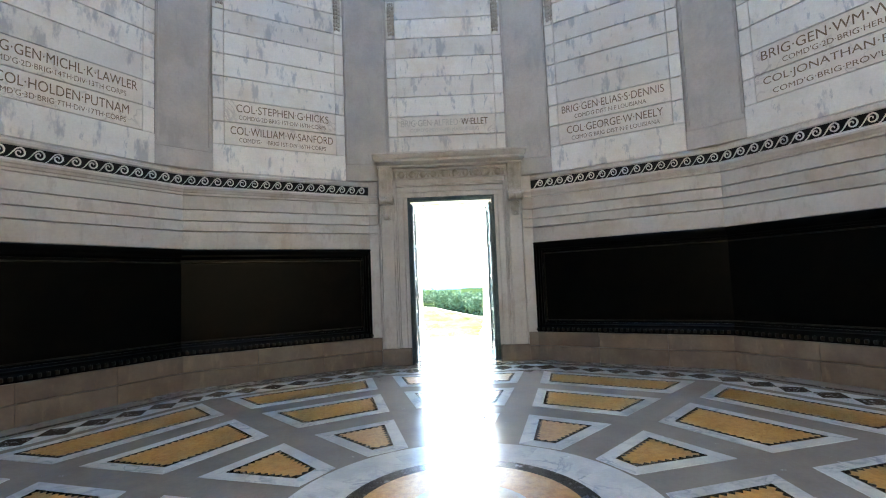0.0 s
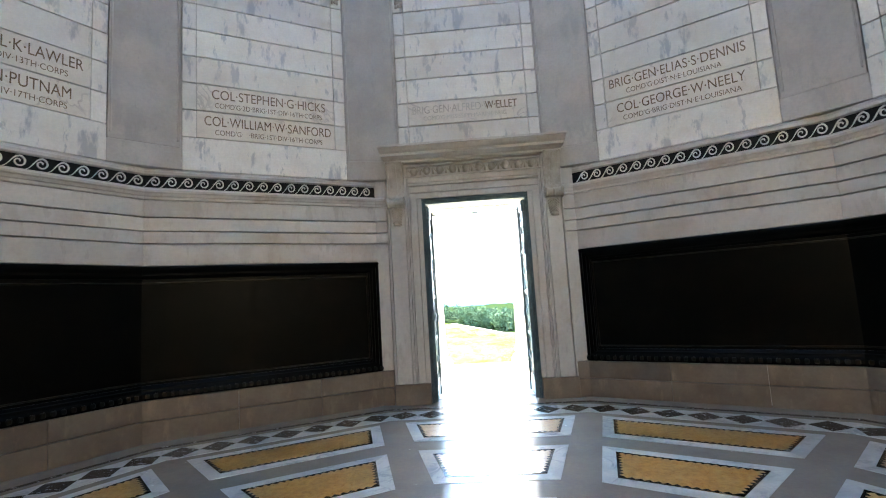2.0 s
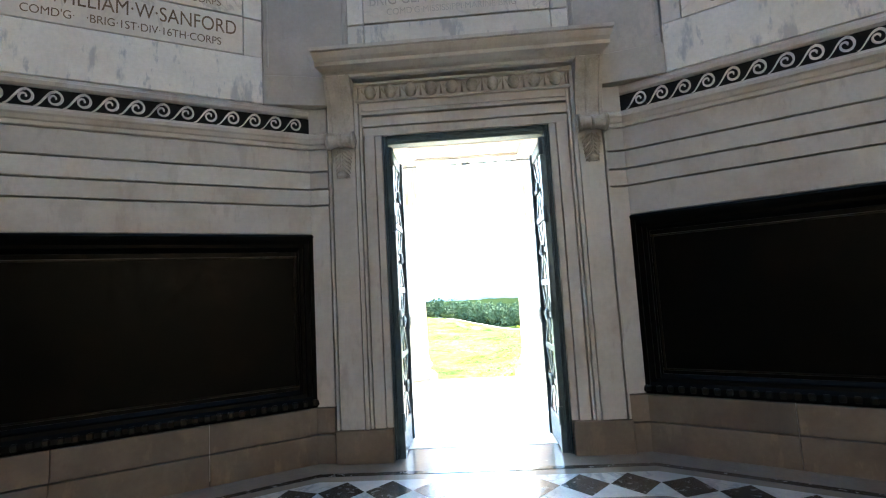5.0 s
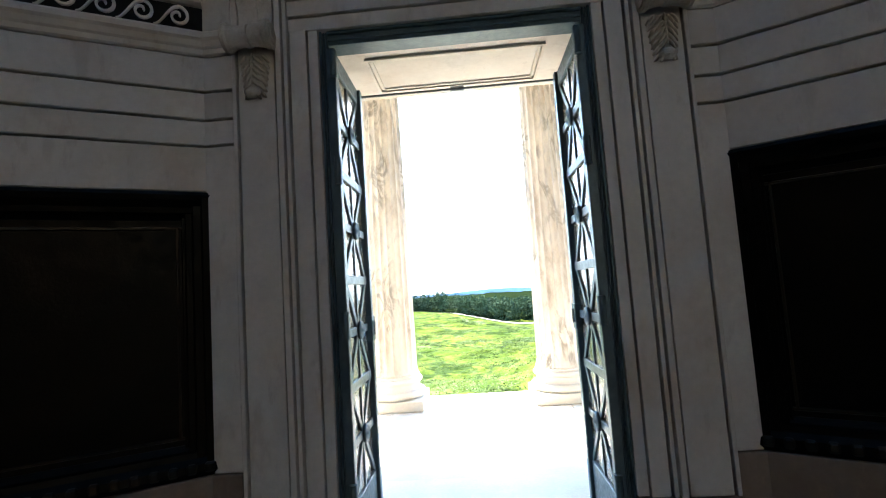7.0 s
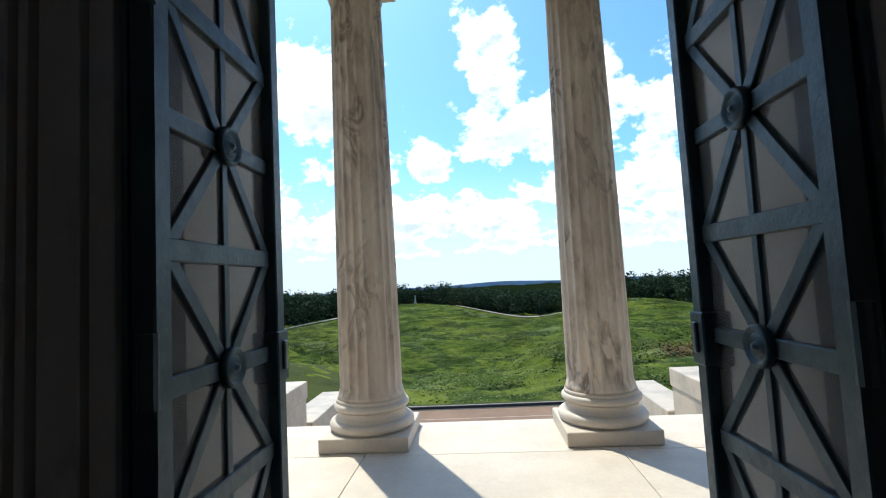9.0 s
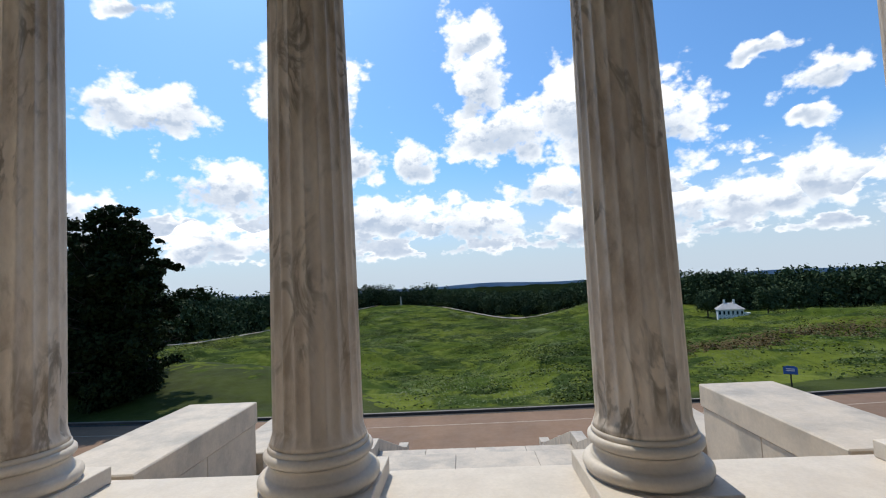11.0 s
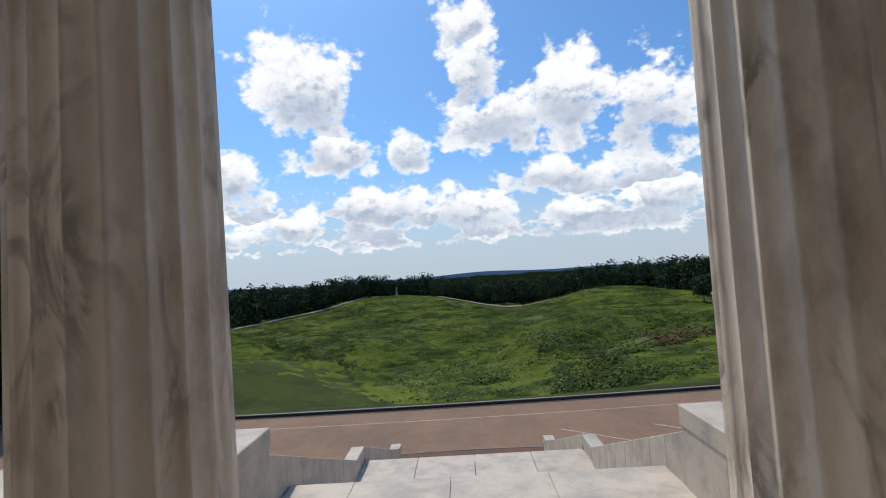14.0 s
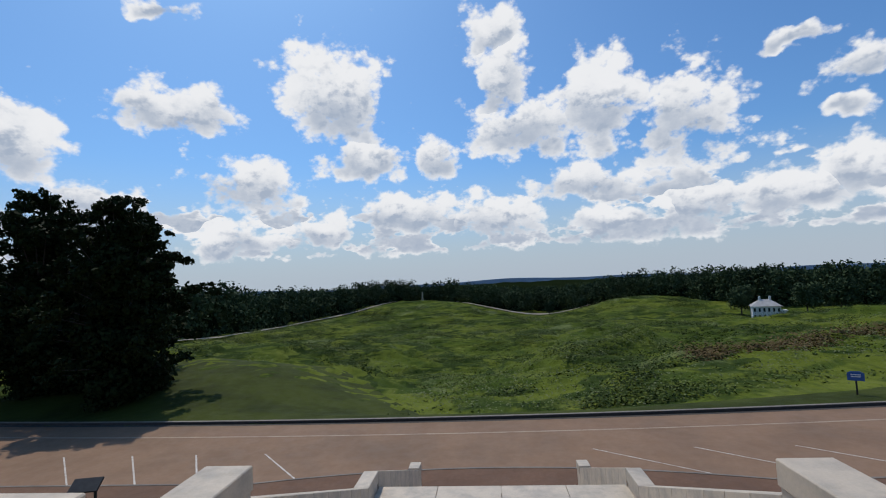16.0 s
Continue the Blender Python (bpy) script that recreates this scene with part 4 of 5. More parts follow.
def tie_rod():
    t = thing("tie_rod", pose(XD, 0.42, 2.93), "thin grey steel rod across the open doors", "rod")
    bm = bmesh.new()
    bmesh.ops.create_cone(bm, segments=10, radius1=0.009, radius2=0.009, depth=1.50, cap_ends=True, matrix=Matrix.Rotation(math.pi / 2, 4, "Y"))
    part("rod", bm, "steel", t)
    bm = bmesh.new()
    bmesh.ops.create_cone(bm, segments=12, radius1=0.02, radius2=0.02, depth=0.10, cap_ends=True, matrix=Matrix.Translation((0, 0, 0.0)) @ Matrix.Rotation(math.pi / 2, 4, "Y"))
    part("turnbuckle", bm, "steel", t)


tie_rod()


# ---- dome with its round eye ----
def dome():
    bm = bmesh.new()
    n, rings = 48, []
    for r, z in ((6.2, 7.6), (6.05, 7.9), (5.9, 8.6), (5.5, 9.6), (4.8, 10.6), (3.9, 11.4), (3.0, 11.85), (OCULUS, 12.0), (OCULUS, 12.3), (3.2, 12.25), (5.2, 11.2), (6.2, 9.6), (6.7, 7.6)):
        rings.append([bm.verts.new((r * math.cos(2 * math.pi * i / n), CY + r * math.sin(2 * math.pi * i / n), z)) for i in range(n)])
    for a, b in zip(rings, rings[1:]):
        for i in range(n):
            bm.faces.new((a[i], a[(i + 1) % n], b[(i + 1) % n], b[i]))
    ob = part("ceiling", bm, "marble_wall", None, "", None, True)
    tagged(ob, "pale marble dome with a round open eye", "ceiling", "", "structure")


OCULUS = 1.55
dome()


# ---- rotunda floor ----
def rotunda_floor():
    t = thing("floor", None, "polished inlaid marble hall floor", "floor", "", "structure")
    bm = bmesh.new()
    R = (APO + 0.3) / math.cos(radians(15))
    prism(bm, [(R * math.sin(radians(15 + 30 * i)), CY + R * math.cos(radians(15 + 30 * i))) for i in range(12)], -0.15, 0.0)
    part("floor_slab", bm, "floor_grey", t)
    bm = bmesh.new()
    add_box(bm, XD - DW - 0.148, XD + DW + 0.148, CY + APO + 0.3, 0.848, -0.15, 0.004)
    part("threshold", bm, "portico", t)

    def tile(name, mat, pts, m, z=0.004, label=""):
        bm = bmesh.new()
        prism(bm, pts, -0.01, z)
        return part(name, bm, mat, t, label, m)

    for k in range(-6, 6):
        m = Matrix.Translation((0.01, CY + 0.09, 0)) @ Matrix.Rotation(radians(-30 * k), 4, "Z")
        # border: dark line, diamonds between white triangles
        h = lambda r: r * T15
        tile("border_line", "floor_black", [(-h(5.26), 5.26), (h(5.26), 5.26), (h(5.32), 5.32), (-h(5.32), 5.32)], m)
        tile("border_strip", "floor_white", [(-h(4.70), 4.70), (h(4.70), 4.70), (h(5.14), 5.14), (-h(5.14), 5.14)], m)
        n = 7
        for i in range(n):
            x = (i + 0.5 - n / 2) * 2 * h(4.92) / n
            w = h(4.92) / n
            tile("diamond", "floor_black", [(x - w * 0.98, 4.92), (x, 4.72), (x + w * 0.98, 4.92), (x, 5.12)], m, 0.006)
        # three inlaid panels, narrowing to the middle
        for r0, r1 in ((3.88, 4.43), (2.69, 3.31), (1.46, 2.09)):
            o = 0.29
            ir0 = r0
            inner = [(-(r0 * T15 - o), ir0), ((ir0 * T15 - o), ir0), (r1 * T15 - o, r1), (-(r1 * T15 - o), r1)]
            inner[0] = (-(ir0 * T15 - o), ir0)
            o2, f = 0.165, 0.13
            a0, a1 = r0 - f, r1 + f
            outer = [(-(a0 * T15 - o2), a0), (a0 * T15 - o2, a0), (a1 * T15 - o2, a1), (-(a1 * T15 - o2), a1)]
            for i in range(4):
                j = (i + 1) % 4
                g = 0.004
                tile("white_strip", "floor_white", [outer[i], outer[j], inner[j], inner[i]], m)
            tile("yellow_panel", "floor_yellow", inner, m, 0.006, "yellow mosaic panel")
            bm = bmesh.new()
            cx = sum(p[0] for p in inner) / 4
            cyy = sum(p[1] for p in inner) / 4
            for i in range(4):
                a, b = Vector(inner[i]), Vector(inner[(i + 1) % 4])
                d = b - a
                L_ = d.length
                if L_ < 0.1:
                    continue
                d.normalize()
                nn = Vector((-d.y, d.x))
                if nn.dot(Vector((cx, cyy)) - a) < 0:
                    nn = -nn
                prism(bm, [tuple(a), tuple(b), tuple(b + nn * 0.014), tuple(a + nn * 0.014)], 0.0, 0.008)
                c = max(2, int(L_ / 0.062))
                for q in range(c):
                    p0 = a + d * (L_ * q / c) + nn * 0.014
                    p1 = a + d * (L_ * (q + 1) / c) + nn * 0.014
                    prism(bm, [tuple(p0), tuple(p1), tuple((p0 + p1) / 2 + nn * 0.034)], 0.0, 0.008)
            part("sawtooth_border", bm, "floor_black", t, "", m)
    # round centre
    def ring(name, mat, r0, r1, z, n=96, cuts=1, label=""):
        for c in range(cuts):
            bm = bmesh.new()
            a0, a1 = 2 * math.pi * c / cuts, 2 * math.pi * (c + 1) / cuts
            k = n // cuts
            pts = [(r1 * math.sin(a0 + (a1 - a0) * i / k), r1 * math.cos(a0 + (a1 - a0) * i / k)) for i in range(k + 1)]
            if r0 > 0:
                pts += [(r0 * math.sin(a1 - (a1 - a0) * i / k), r0 * math.cos(a1 - (a1 - a0) * i / k)) for i in range(k + 1)]
                for i in range(k):
                    q = [pts[i], pts[i + 1], pts[2 * k + 1 - i - 1], pts[2 * k + 1 - i]]
                    prism(bm, q, -0.01, z)
            else:
                prism(bm, pts[:-1], -0.01, z)
            part(name, bm, mat, t, label, Matrix.Translation((0.01, CY + 0.09, 0)))
    ring("white_ring_block", "floor_white", 0.90, 1.30, 0.005, 96, 12)
    ring("dark_ring", "floor_black", 0.78, 0.897, 0.006)
    ring("mosaic_ring", "floor_yellow", 0.44, 0.777, 0.005)
    ring("medallion", "floor_white", 0.0, 0.437, 0.006, 48)


rotunda_floor()


# ---- portico ----
def column_meshes():
    """Fluted shaft with swelling, attic base and simple capital."""
    bm = bmesh.new()
    nf, per = 20, 8
    rings = []
    levels = [0.41, 0.44, 0.50, 0.7, 1.2, 1.8, 2.4, 3.0, 3.6, 4.1, 4.28, 4.32]
    for z in levels:
        q = (z - 0.41) / 3.91
        r = 0.298 - 0.045 * q ** 1.4
        depth = 0.022 if 0.49 < z < 4.3 else 0.0
        if z < 0.49:
            r += 0.022 * (1 - (z - 0.41) / 0.09)
        if z > 4.3:
            r += 0.012
        row = []
        for i in range(nf * per):
            f = (i % per) / per
            dd = depth * math.sin(math.pi * f) ** 0.8 if f else 0.0
            a = 2 * math.pi * i / (nf * per)
            row.append(bm.verts.new(((r - dd) * math.cos(a), (r - dd) * math.sin(a), z)))
        rings.append(row)
    n = nf * per
    for a, b in zip(rings, rings[1:]):
        for i in range(n):
            bm.faces.new((a[i], a[(i + 1) % n], b[(i + 1) % n], b[i]))
    bm.faces.new(rings[0])
    bm.faces.new(rings[-1])
    shaft = bm
    bm = bmesh.new()
    prof = [(0.385, 0.126)]
    for i in range(9):
        a = -math.pi / 2 + math.pi * i / 8
        prof.append((0.345 + 0.055 * math.cos(a), 0.178 + 0.05 * math.sin(a)))
    prof += [(0.345, 0.232), (0.335, 0.246), (0.322, 0.275), (0.328, 0.298), (0.34, 0.306)]
    for i in range(9):
        a = -math.pi / 2 + math.pi * i / 8
        prof.append((0.325 + 0.034 * math.cos(a), 0.342 + 0.034 * math.sin(a)))
    prof += [(0.332, 0.378), (0.325, 0.409), (0.30, 0.4095)]
    lathe(bm, prof, 64)
    base = bm
    bm = bmesh.new()
    lathe(bm, [(0.262, 4.321), (0.272, 4.335), (0.262, 4.35), (0.262, 4.41), (0.275, 4.42), (0.29, 4.45), (0.325, 4.49), (0.34, 4.515), (0.34, 4.53)], 48)
    cap = bm
    return shaft, base, cap


def columns():
    xs = (-3.24, -1.08, 1.08, 3.24)
    first = None
    for x in xs:
        m = pose(x, 3.29, 0, 0, 0, 9)
        if first is None:
            first = thing("column", m, "fluted streaked marble portico column", "column", "portico columns")
            sh, ba, ca = column_meshes()
            part("shaft", sh, "column", first, "", None, True)
            part("base", ba, "portico", first, "", None, True)
            part("capital", ca, "column", first, "", None, True)
            box_part("plinth", "portico", first, -0.40, 0.40, -0.40, 0.40, 0.002, 0.125, 0.006, "square stone plinth", Matrix.Rotation(radians(-9), 4, "Z"))
            box_part("abacus", "column", first, -0.36, 0.36, -0.36, 0.36, 4.531, 4.65, 0.006, "", Matrix.Rotation(radians(-9), 4, "Z"))
        else:
            copy_thing(first, m)


columns()


def portico():
    fl = thing("portico_floor", None, "pale jointed stone portico floor in sun and shade", "floor", "", "structure")
    ys = (0.85, 2.83, 3.74)
    xs = (-4.6, -3.2, -1.05, 1.1, 3.2, 4.6)
    for j in range(len(ys) - 1):
        for i in range(len(xs) - 1):
            g = 0.0025
            box_part("paving_slab", "portico", fl, xs[i] + g, xs[i + 1] - g, ys[j] + g, ys[j + 1] - g, -0.16, 0.0, 0.003)
    bm = bmesh.new()
    add_box(bm, -4.6, 4.6, 0.86, 3.70, -6.0, -0.165)
    part("footing", bm, "granite", fl)
    ext = thing("wall_front", None, "outer marble wall of the round memorial hall", "wall", "", "structure")
    for sx in (-1, 1):
        x0, x1 = sorted((sx * 1.665, sx * 8.5))
        box_part("outer_wall", "marble_wall", ext, x0, x1, 0.52, 0.85, -6.0, 9.0, 0.0)
    box_part("outer_wall", "marble_wall", ext, -1.66, 1.66, 0.56, 0.845, 7.91, 9.0, 0.0)
    roof = thing("portico_roof", None, "marble portico entablature, gable and ceiling", "roof", "", "structure")
    box_part("architrave", "marble_wall", roof, -3.65, 3.65, 2.98, 3.60, 4.652, 5.3, 0.01)
    box_part("cornice", "marble_wall", roof, -3.95, 3.95, 2.7, 3.78, 5.302, 5.55, 0.02)
    for sx in (-1, 1):
        x0, x1 = sorted((sx * 2.98, sx * 3.60))
        box_part("side_beam", "marble_wall", roof, x0, x1, 0.852, 2.978, 4.652, 5.3, 0.01)
    bm = bmesh.new()
    add_box(bm, -3.9, 3.9, 0.852, 2.69, 5.32, 5.5)
    part("ceiling_slab", bm, "marble_wall", roof)
    bm = bmesh.new()
    pts = [(-3.95, 5.552), (3.95, 5.552), (0, 6.8)]
    a = [bm.verts.new((x, 0.852, z)) for x, z in pts]
    b = [bm.verts.new((x, 3.78, z)) for x, z in pts]
    bm.faces.new(a)
    bm.faces.new(b)
    for i in range(3):
        bm.faces.new((a[i], a[(i + 1) % 3], b[(i + 1) % 3], b[i]))
    part("gable", bm, "marble_wall", roof)


portico()

# ---- steps down to the road ----
ROAD_Z = -8.3
RISE, TREAD, TREAD_MID, TREAD_LOW = 0.168, 0.34, 0.37, 0.305
LAND_Z, LAND_Y0, LAND_Y1 = -3.36, 12.07, 13.88
MID_Y = 8.74


def stairs():
    st = thing("staircase", None, "long weathered granite staircase with a landing", "stairs", "", "structure")
    for i in range(1, 20):
        z = -i * RISE
        bm = bmesh.new()
        y0 = 3.74 + (i - 1) * TREAD if i <= 10 else MID_Y + (i - 11) * TREAD_MID
        deep = TREAD if i < 10 else (MID_Y - y0 if i == 10 else TREAD_MID)
        cut = 0.35 if i % 2 else -0.35
        for x0, x1 in ((-2.70, cut - 1.405), (cut - 1.4, cut - 0.003), (cut + 0.003, cut + 1.4), (cut + 1.405, 2.72)):
            add_box(bm, x0, x1, y0 + 0.002, y0 + deep + 0.02, z - 0.3, z, 0.006)
        part("step", bm, "granite", st)
    xs = (-2.74, -1.38, 0.03, 1.44, 2.80)
    ys = (LAND_Y0, LAND_Y1)
    for j in range(1):
        for i in range(4):
            g = 0.006
            box_part("landing_slab", "granite", st, xs[i] + g, xs[i + 1] - g, ys[j] + g, ys[j + 1] - g, LAND_Z - 0.3, LAND_Z, 0.006)
    n = int((-ROAD_Z + LAND_Z) / RISE)
    for i in range(1, n + 1):
        z = LAND_Z - i * RISE
        y0 = LAND_Y1 + (i - 1) * TREAD_LOW
        bm = bmesh.new()
        add_box(bm, -2.78, 2.84, y0 + 0.002, y0 + TREAD_LOW + 0.02, z - 0.3, z, 0.006)
        part("step", bm, "granite", st)
    bm = bmesh.new()
    prism_pts = [(3.72, -0.5), (3.72, -9.0), (24.0, -9.0), (24.0, -8.75), (LAND_Y1, LAND_Z - 0.45), (LAND_Y0, LAND_Z - 0.45)]
    a = [bm.verts.new((-2.65, y, z)) for y, z in prism_pts]
    b = [bm.verts.new((2.65, y, z)) for y, z in prism_pts]
    bm.faces.new(a)
    bm.faces.new(b)
    for i in range(len(a)):
        j = (i + 1) % len(a)
        bm.faces.new((a[i], a[j], b[j], b[i]))
    part("core", bm, "granite", st)


stairs()


def cheek_block(sx, xi, xo, y0, y1, top, label):
    """Flanking wall: jointed granite blocks under a slightly wider coping."""
    t = thing("cheek_wall", None, label, "wall", "stair cheek walls")
    n = max(1, round((y1 - y0) / 1.15))
    x0, x1 = sorted((sx * (xi + 0.02), sx * (xo - 0.02)))
    for i in range(n):
        a, b = y0 + (y1 - y0) * i / n, y0 + (y1 - y0) * (i + 1) / n
        box_part("granite_block", "granite", t, x0, x1, a + 0.003, b - 0.003, top - 1.2, top - 0.27, 0.006)
    bm = bmesh.new()
    add_box(bm, x0 + 0.02, x1 - 0.02, y0 + 0.02, y1 - 0.02, -9.0, top - 1.205)
    part("footing", bm, "granite", t)
    x0, x1 = sorted((sx * xi, sx * xo))
    box_part("coping", "granite", t, x0, x1, y0, y1 + 0.02, top - 0.265, top, 0.012, "granite coping slab")


def sloped_cheek(sx, xi, xo, y0, z0, y1, z1, ycut, label):
    """Low wall that follows the steps down, in leaning blocks."""
    t = thing("sloping_cheek_wall", None, label, "wall", "sloping stair walls")
    n = max(2, round((y1 - y0) / 0.62))
    for i in range(n):
        ya, yb = y0 + (y1 - y0) * i / n + 0.003, y0 + (y1 - y0) * (i + 1) / n - 0.003
        za, zb = z0 + (z1 - z0) * (ya - y0) / (y1 - y0), z0 + (z1 - z0) * (yb - y0) / (y1 - y0)
        bm = bmesh.new()
        xa, xb = sorted((sx * xi, sx * xo))
        vs = [bm.verts.new(p) for p in ((xa, ya, za), (xb, ya, za), (xb, yb, zb), (xa, yb, zb), (xa, ya, za - 1.3), (xb, ya, za - 1.3), (xb, yb, zb - 1.3), (xa, yb, zb - 1.3))]
        for f in ((0, 1, 2, 3), (4, 5, 6, 7), (0, 1, 5, 4), (1, 2, 6, 5), (2, 3, 7, 6), (3, 0, 4, 7)):
            bm.faces.new([vs[q] for q in f])
        bmesh.ops.bevel(bm, geom=list(bm.edges), offset=0.008, segments=1, affect="EDGES")
        part("granite_block", bm, "granite", t)


for _s in (-1, 1):
    cheek_block(_s, 2.74, 3.62, 3.78, 6.0, 0.02, "upper granite flank wall beside the portico steps")
    cheek_block(_s, 2.68, 3.22, 6.03, 8.06, -0.615, "granite flank wall with a broad coping")
    sloped_cheek(_s, 2.72, 3.05, 8.09, -0.97, 12.90, -2.965, 0, "low granite wall sloping down with the steps")
    cheek_block(_s, 2.72, 3.05, 12.905, 13.74, -2.965, "short level granite wall at the landing's edge")
    sloped_cheek(_s, 2.72, 3.05, 13.765, -2.965, 19.46, -5.22, 0, "low granite wall sloping down to the road")
    cheek_block(_s, 2.70, 3.08, 19.48, 20.0, -5.17, "squat granite block ending the stair wall")


# ---- ground ----
def smooth01(v):
    v = np.clip(v, 0, 1)
    return v * v * (3 - 2 * v)


def gauss(x, y, cx, cy, sx, sy):
    return np.exp(-((x - cx) / sx) ** 2 - ((y - cy) / sy) ** 2)


KERB_A, KERB_B, KERB_C = 35.5, 0.0012, -6.0


def kerb_y(x):
    return KERB_A + KERB_B * np.minimum(np.abs(x - KERB_C), 130.0) ** 2


def ripple(x, y):
    return (np.sin(x * 0.31 + 1.3 * np.sin(y * 0.11)) * np.sin(y * 0.23 + 0.9 * np.sin(x * 0.13)) * 0.5
            + np.sin(x * 0.11 + 2.0 + np.sin(y * 0.05) * 2) * np.sin(y * 0.085 + 1.0) * 1.0)


def tussock(x, y):
    """Lumpy terraces and tussocks that run across the slope."""
    a = x * 0.19 + y * 0.05 + 1.6 * np.sin(y * 0.17 + 0.7 * np.sin(x * 0.21))
    b = y * 0.62 + 2.1 * np.sin(x * 0.10 + 0.8) + 1.1 * np.sin(x * 0.27 + 2.0)
    low = np.sin(a) * np.sin(b)
    c = x * 0.71 + 1.4 * np.sin(y * 0.55) + 0.9 * np.sin(x * 0.33 + y * 0.2)
    d = y * 1.55 + 1.7 * np.sin(x * 0.37 + 1.0) + 0.8 * np.sin(x * 0.9)
    return 0.60 * low * (0.55 + 0.45 * np.sin(x * 0.043 + y * 0.061)) + 0.30 * np.sin(c) * np.sin(d)


WOOD_AZ = (-62, -40, -30, -20, -9, 0, 8, 16, 24, 29, 40, 62)
WOOD_D = (110, 125, 165, 262, 350, 335, 325, 315, 270, 232, 225, 220)


def terrace(x, y, z):
    """Old erosion steps that run along the contours of the slope."""
    return np.sin(z * 3.6 + 1.8 * np.sin(x * 0.06 + 0.5) + 1.4 * np.sin(y * 0.045 + x * 0.02)) * (0.55 + 0.45 * np.sin(x * 0.09 + 1.7 * np.sin(y * 0.05)))


def ground_z(x, y):
    x, y = np.asarray(x, float), np.asarray(y, float)
    k = kerb_y(x)
    far = smooth01((y - k - 1.0) / 30.0)
    crest = np.hypot(x, y) - np.interp(np.degrees(np.arctan2(x, y)), WOOD_AZ, WOOD_D) + 6
    far = far * (0.08 + 0.92 * smooth01((np.abs(crest) - 4.0) / 18.0))
    z = ROAD_Z - 0.05 - 13.5 * smooth01((y - 40) / 175)
    z = z + 8.5 * gauss(x, y, -48, 322, 52, 55) + 5.0 * gauss(x, y, -95, 200, 42, 95)
    z = z + 5.0 * gauss(x, y, 112, 205, 62, 90) + 6.5 * gauss(x, y, 80, 285, 42, 42) + 2.5 * gauss(x, y, 150, 130, 70, 60)
    z = z + 2.4 * gauss(x, y, -24, 52, 15, 12) - 5.0 * gauss(x, y, -4, 85, 19, 42) + 0.4 * gauss(x, y, 42, 60, 25, 14)
    z = z - 6.5 * gauss(x, y, 36, 302, 36, 55) - 3.2 * gauss(x, y, 96, 172, 24, 30)
    z = z - 16 * smooth01((np.hypot(x, y) - 335) / 160)
    z = z - 28 * smooth01((np.hypot(x, y) - 800) / 1500)
    z = z + (ripple(x, y) * 1.25 + 0.28 * np.sin(x * 0.83 + 2 * np.sin(y * 0.31)) * np.sin(y * 1.07 + 1.7 * np.sin(x * 0.27))) * far
    mown = np.exp(-((x + 26) / 21) ** 4) * (1 - smooth01((y - k - 23) / 7))
    z = z + (0.75 * tussock(x, y) + 0.34 * terrace(x, y, z)) * far * (1 - mown)
    z = np.where(y < k, ROAD_Z - 0.06, z)
    edge = smooth01((y - k) / 6.0)
    return np.where(y >= k, (ROAD_Z + 0.10) * (1 - edge) + z * edge, z)


def grid_mesh(name, xs, ys, zfun, mat):
    X, Y = np.meshgrid(xs, ys)
    Z = zfun(X, Y)
    nx, ny = len(xs), len(ys)
    co = np.stack([X, Y, Z], 2).reshape(-1, 3)
    i = np.arange(nx * ny).reshape(ny, nx)
    f = np.stack([i[:-1, :-1], i[:-1, 1:], i[1:, 1:], i[1:, :-1]], 2).reshape(-1, 4)
    return quad_mesh(name, co, f, mat, True)


def quad_mesh(name, co, f, mat, smooth=False):
    me = bpy.data.meshes.new(name)
    me.vertices.add(len(co))
    me.vertices.foreach_set("co", np.asarray(co, np.float32).ravel())
    me.loops.add(f.size)
    me.loops.foreach_set("vertex_index", f.ravel().astype(np.int32))
    me.polygons.add(len(f))
    me.polygons.foreach_set("loop_start", (np.arange(len(f)) * f.shape[1]).astype(np.int32))
    me.update(calc_edges=True)
    if mat:
        me.materials.append(M[mat])
    if smooth:
        me.shade_smooth()
    return me


def spread(a, b, n, p):
    t = np.linspace(-1, 1, n)
    return (a + b) / 2 + (b - a) / 2 * np.sign(t) * np.abs(t) ** p


def ground():
    wide = np.geomspace(185, 2600, 30)
    xs = np.concatenate([-wide[::-1], np.linspace(-180, 180, 480), wide])
    ys = np.concatenate([np.linspace(-800, 24, 12), np.linspace(26, 110, 210), np.linspace(110.6, 400, 320), np.geomspace(406, 4200, 40)])
    ob = put("ground", grid_mesh("ground", xs, ys, ground_z, "grass"))
    tagged(ob, "rolling green meadow with rough grass reaching the woods", "ground", "", "structure")


ground()


def strip(name, x0, x1, n, fa, fb, z, mat, thick=0.04):
    """Band of road or paint between two curves over x."""
    bm = bmesh.new()
    xs = np.linspace(x0, x1, n)
    rows = [[bm.verts.new(p) for p in ((x, fa(x), z), (x, fb(x), z), (x, fb(x), z - thick), (x, fa(x), z - thick))] for x in xs]
    for a, b in zip(rows, rows[1:]):
        for i in range(4):
            bm.faces.new((a[i], a[(i + 1) % 4], b[(i + 1) % 4], b[i]))
    bm.faces.new(rows[0])
    bm.faces.new(rows[-1])
    return part(name, bm, mat, None)


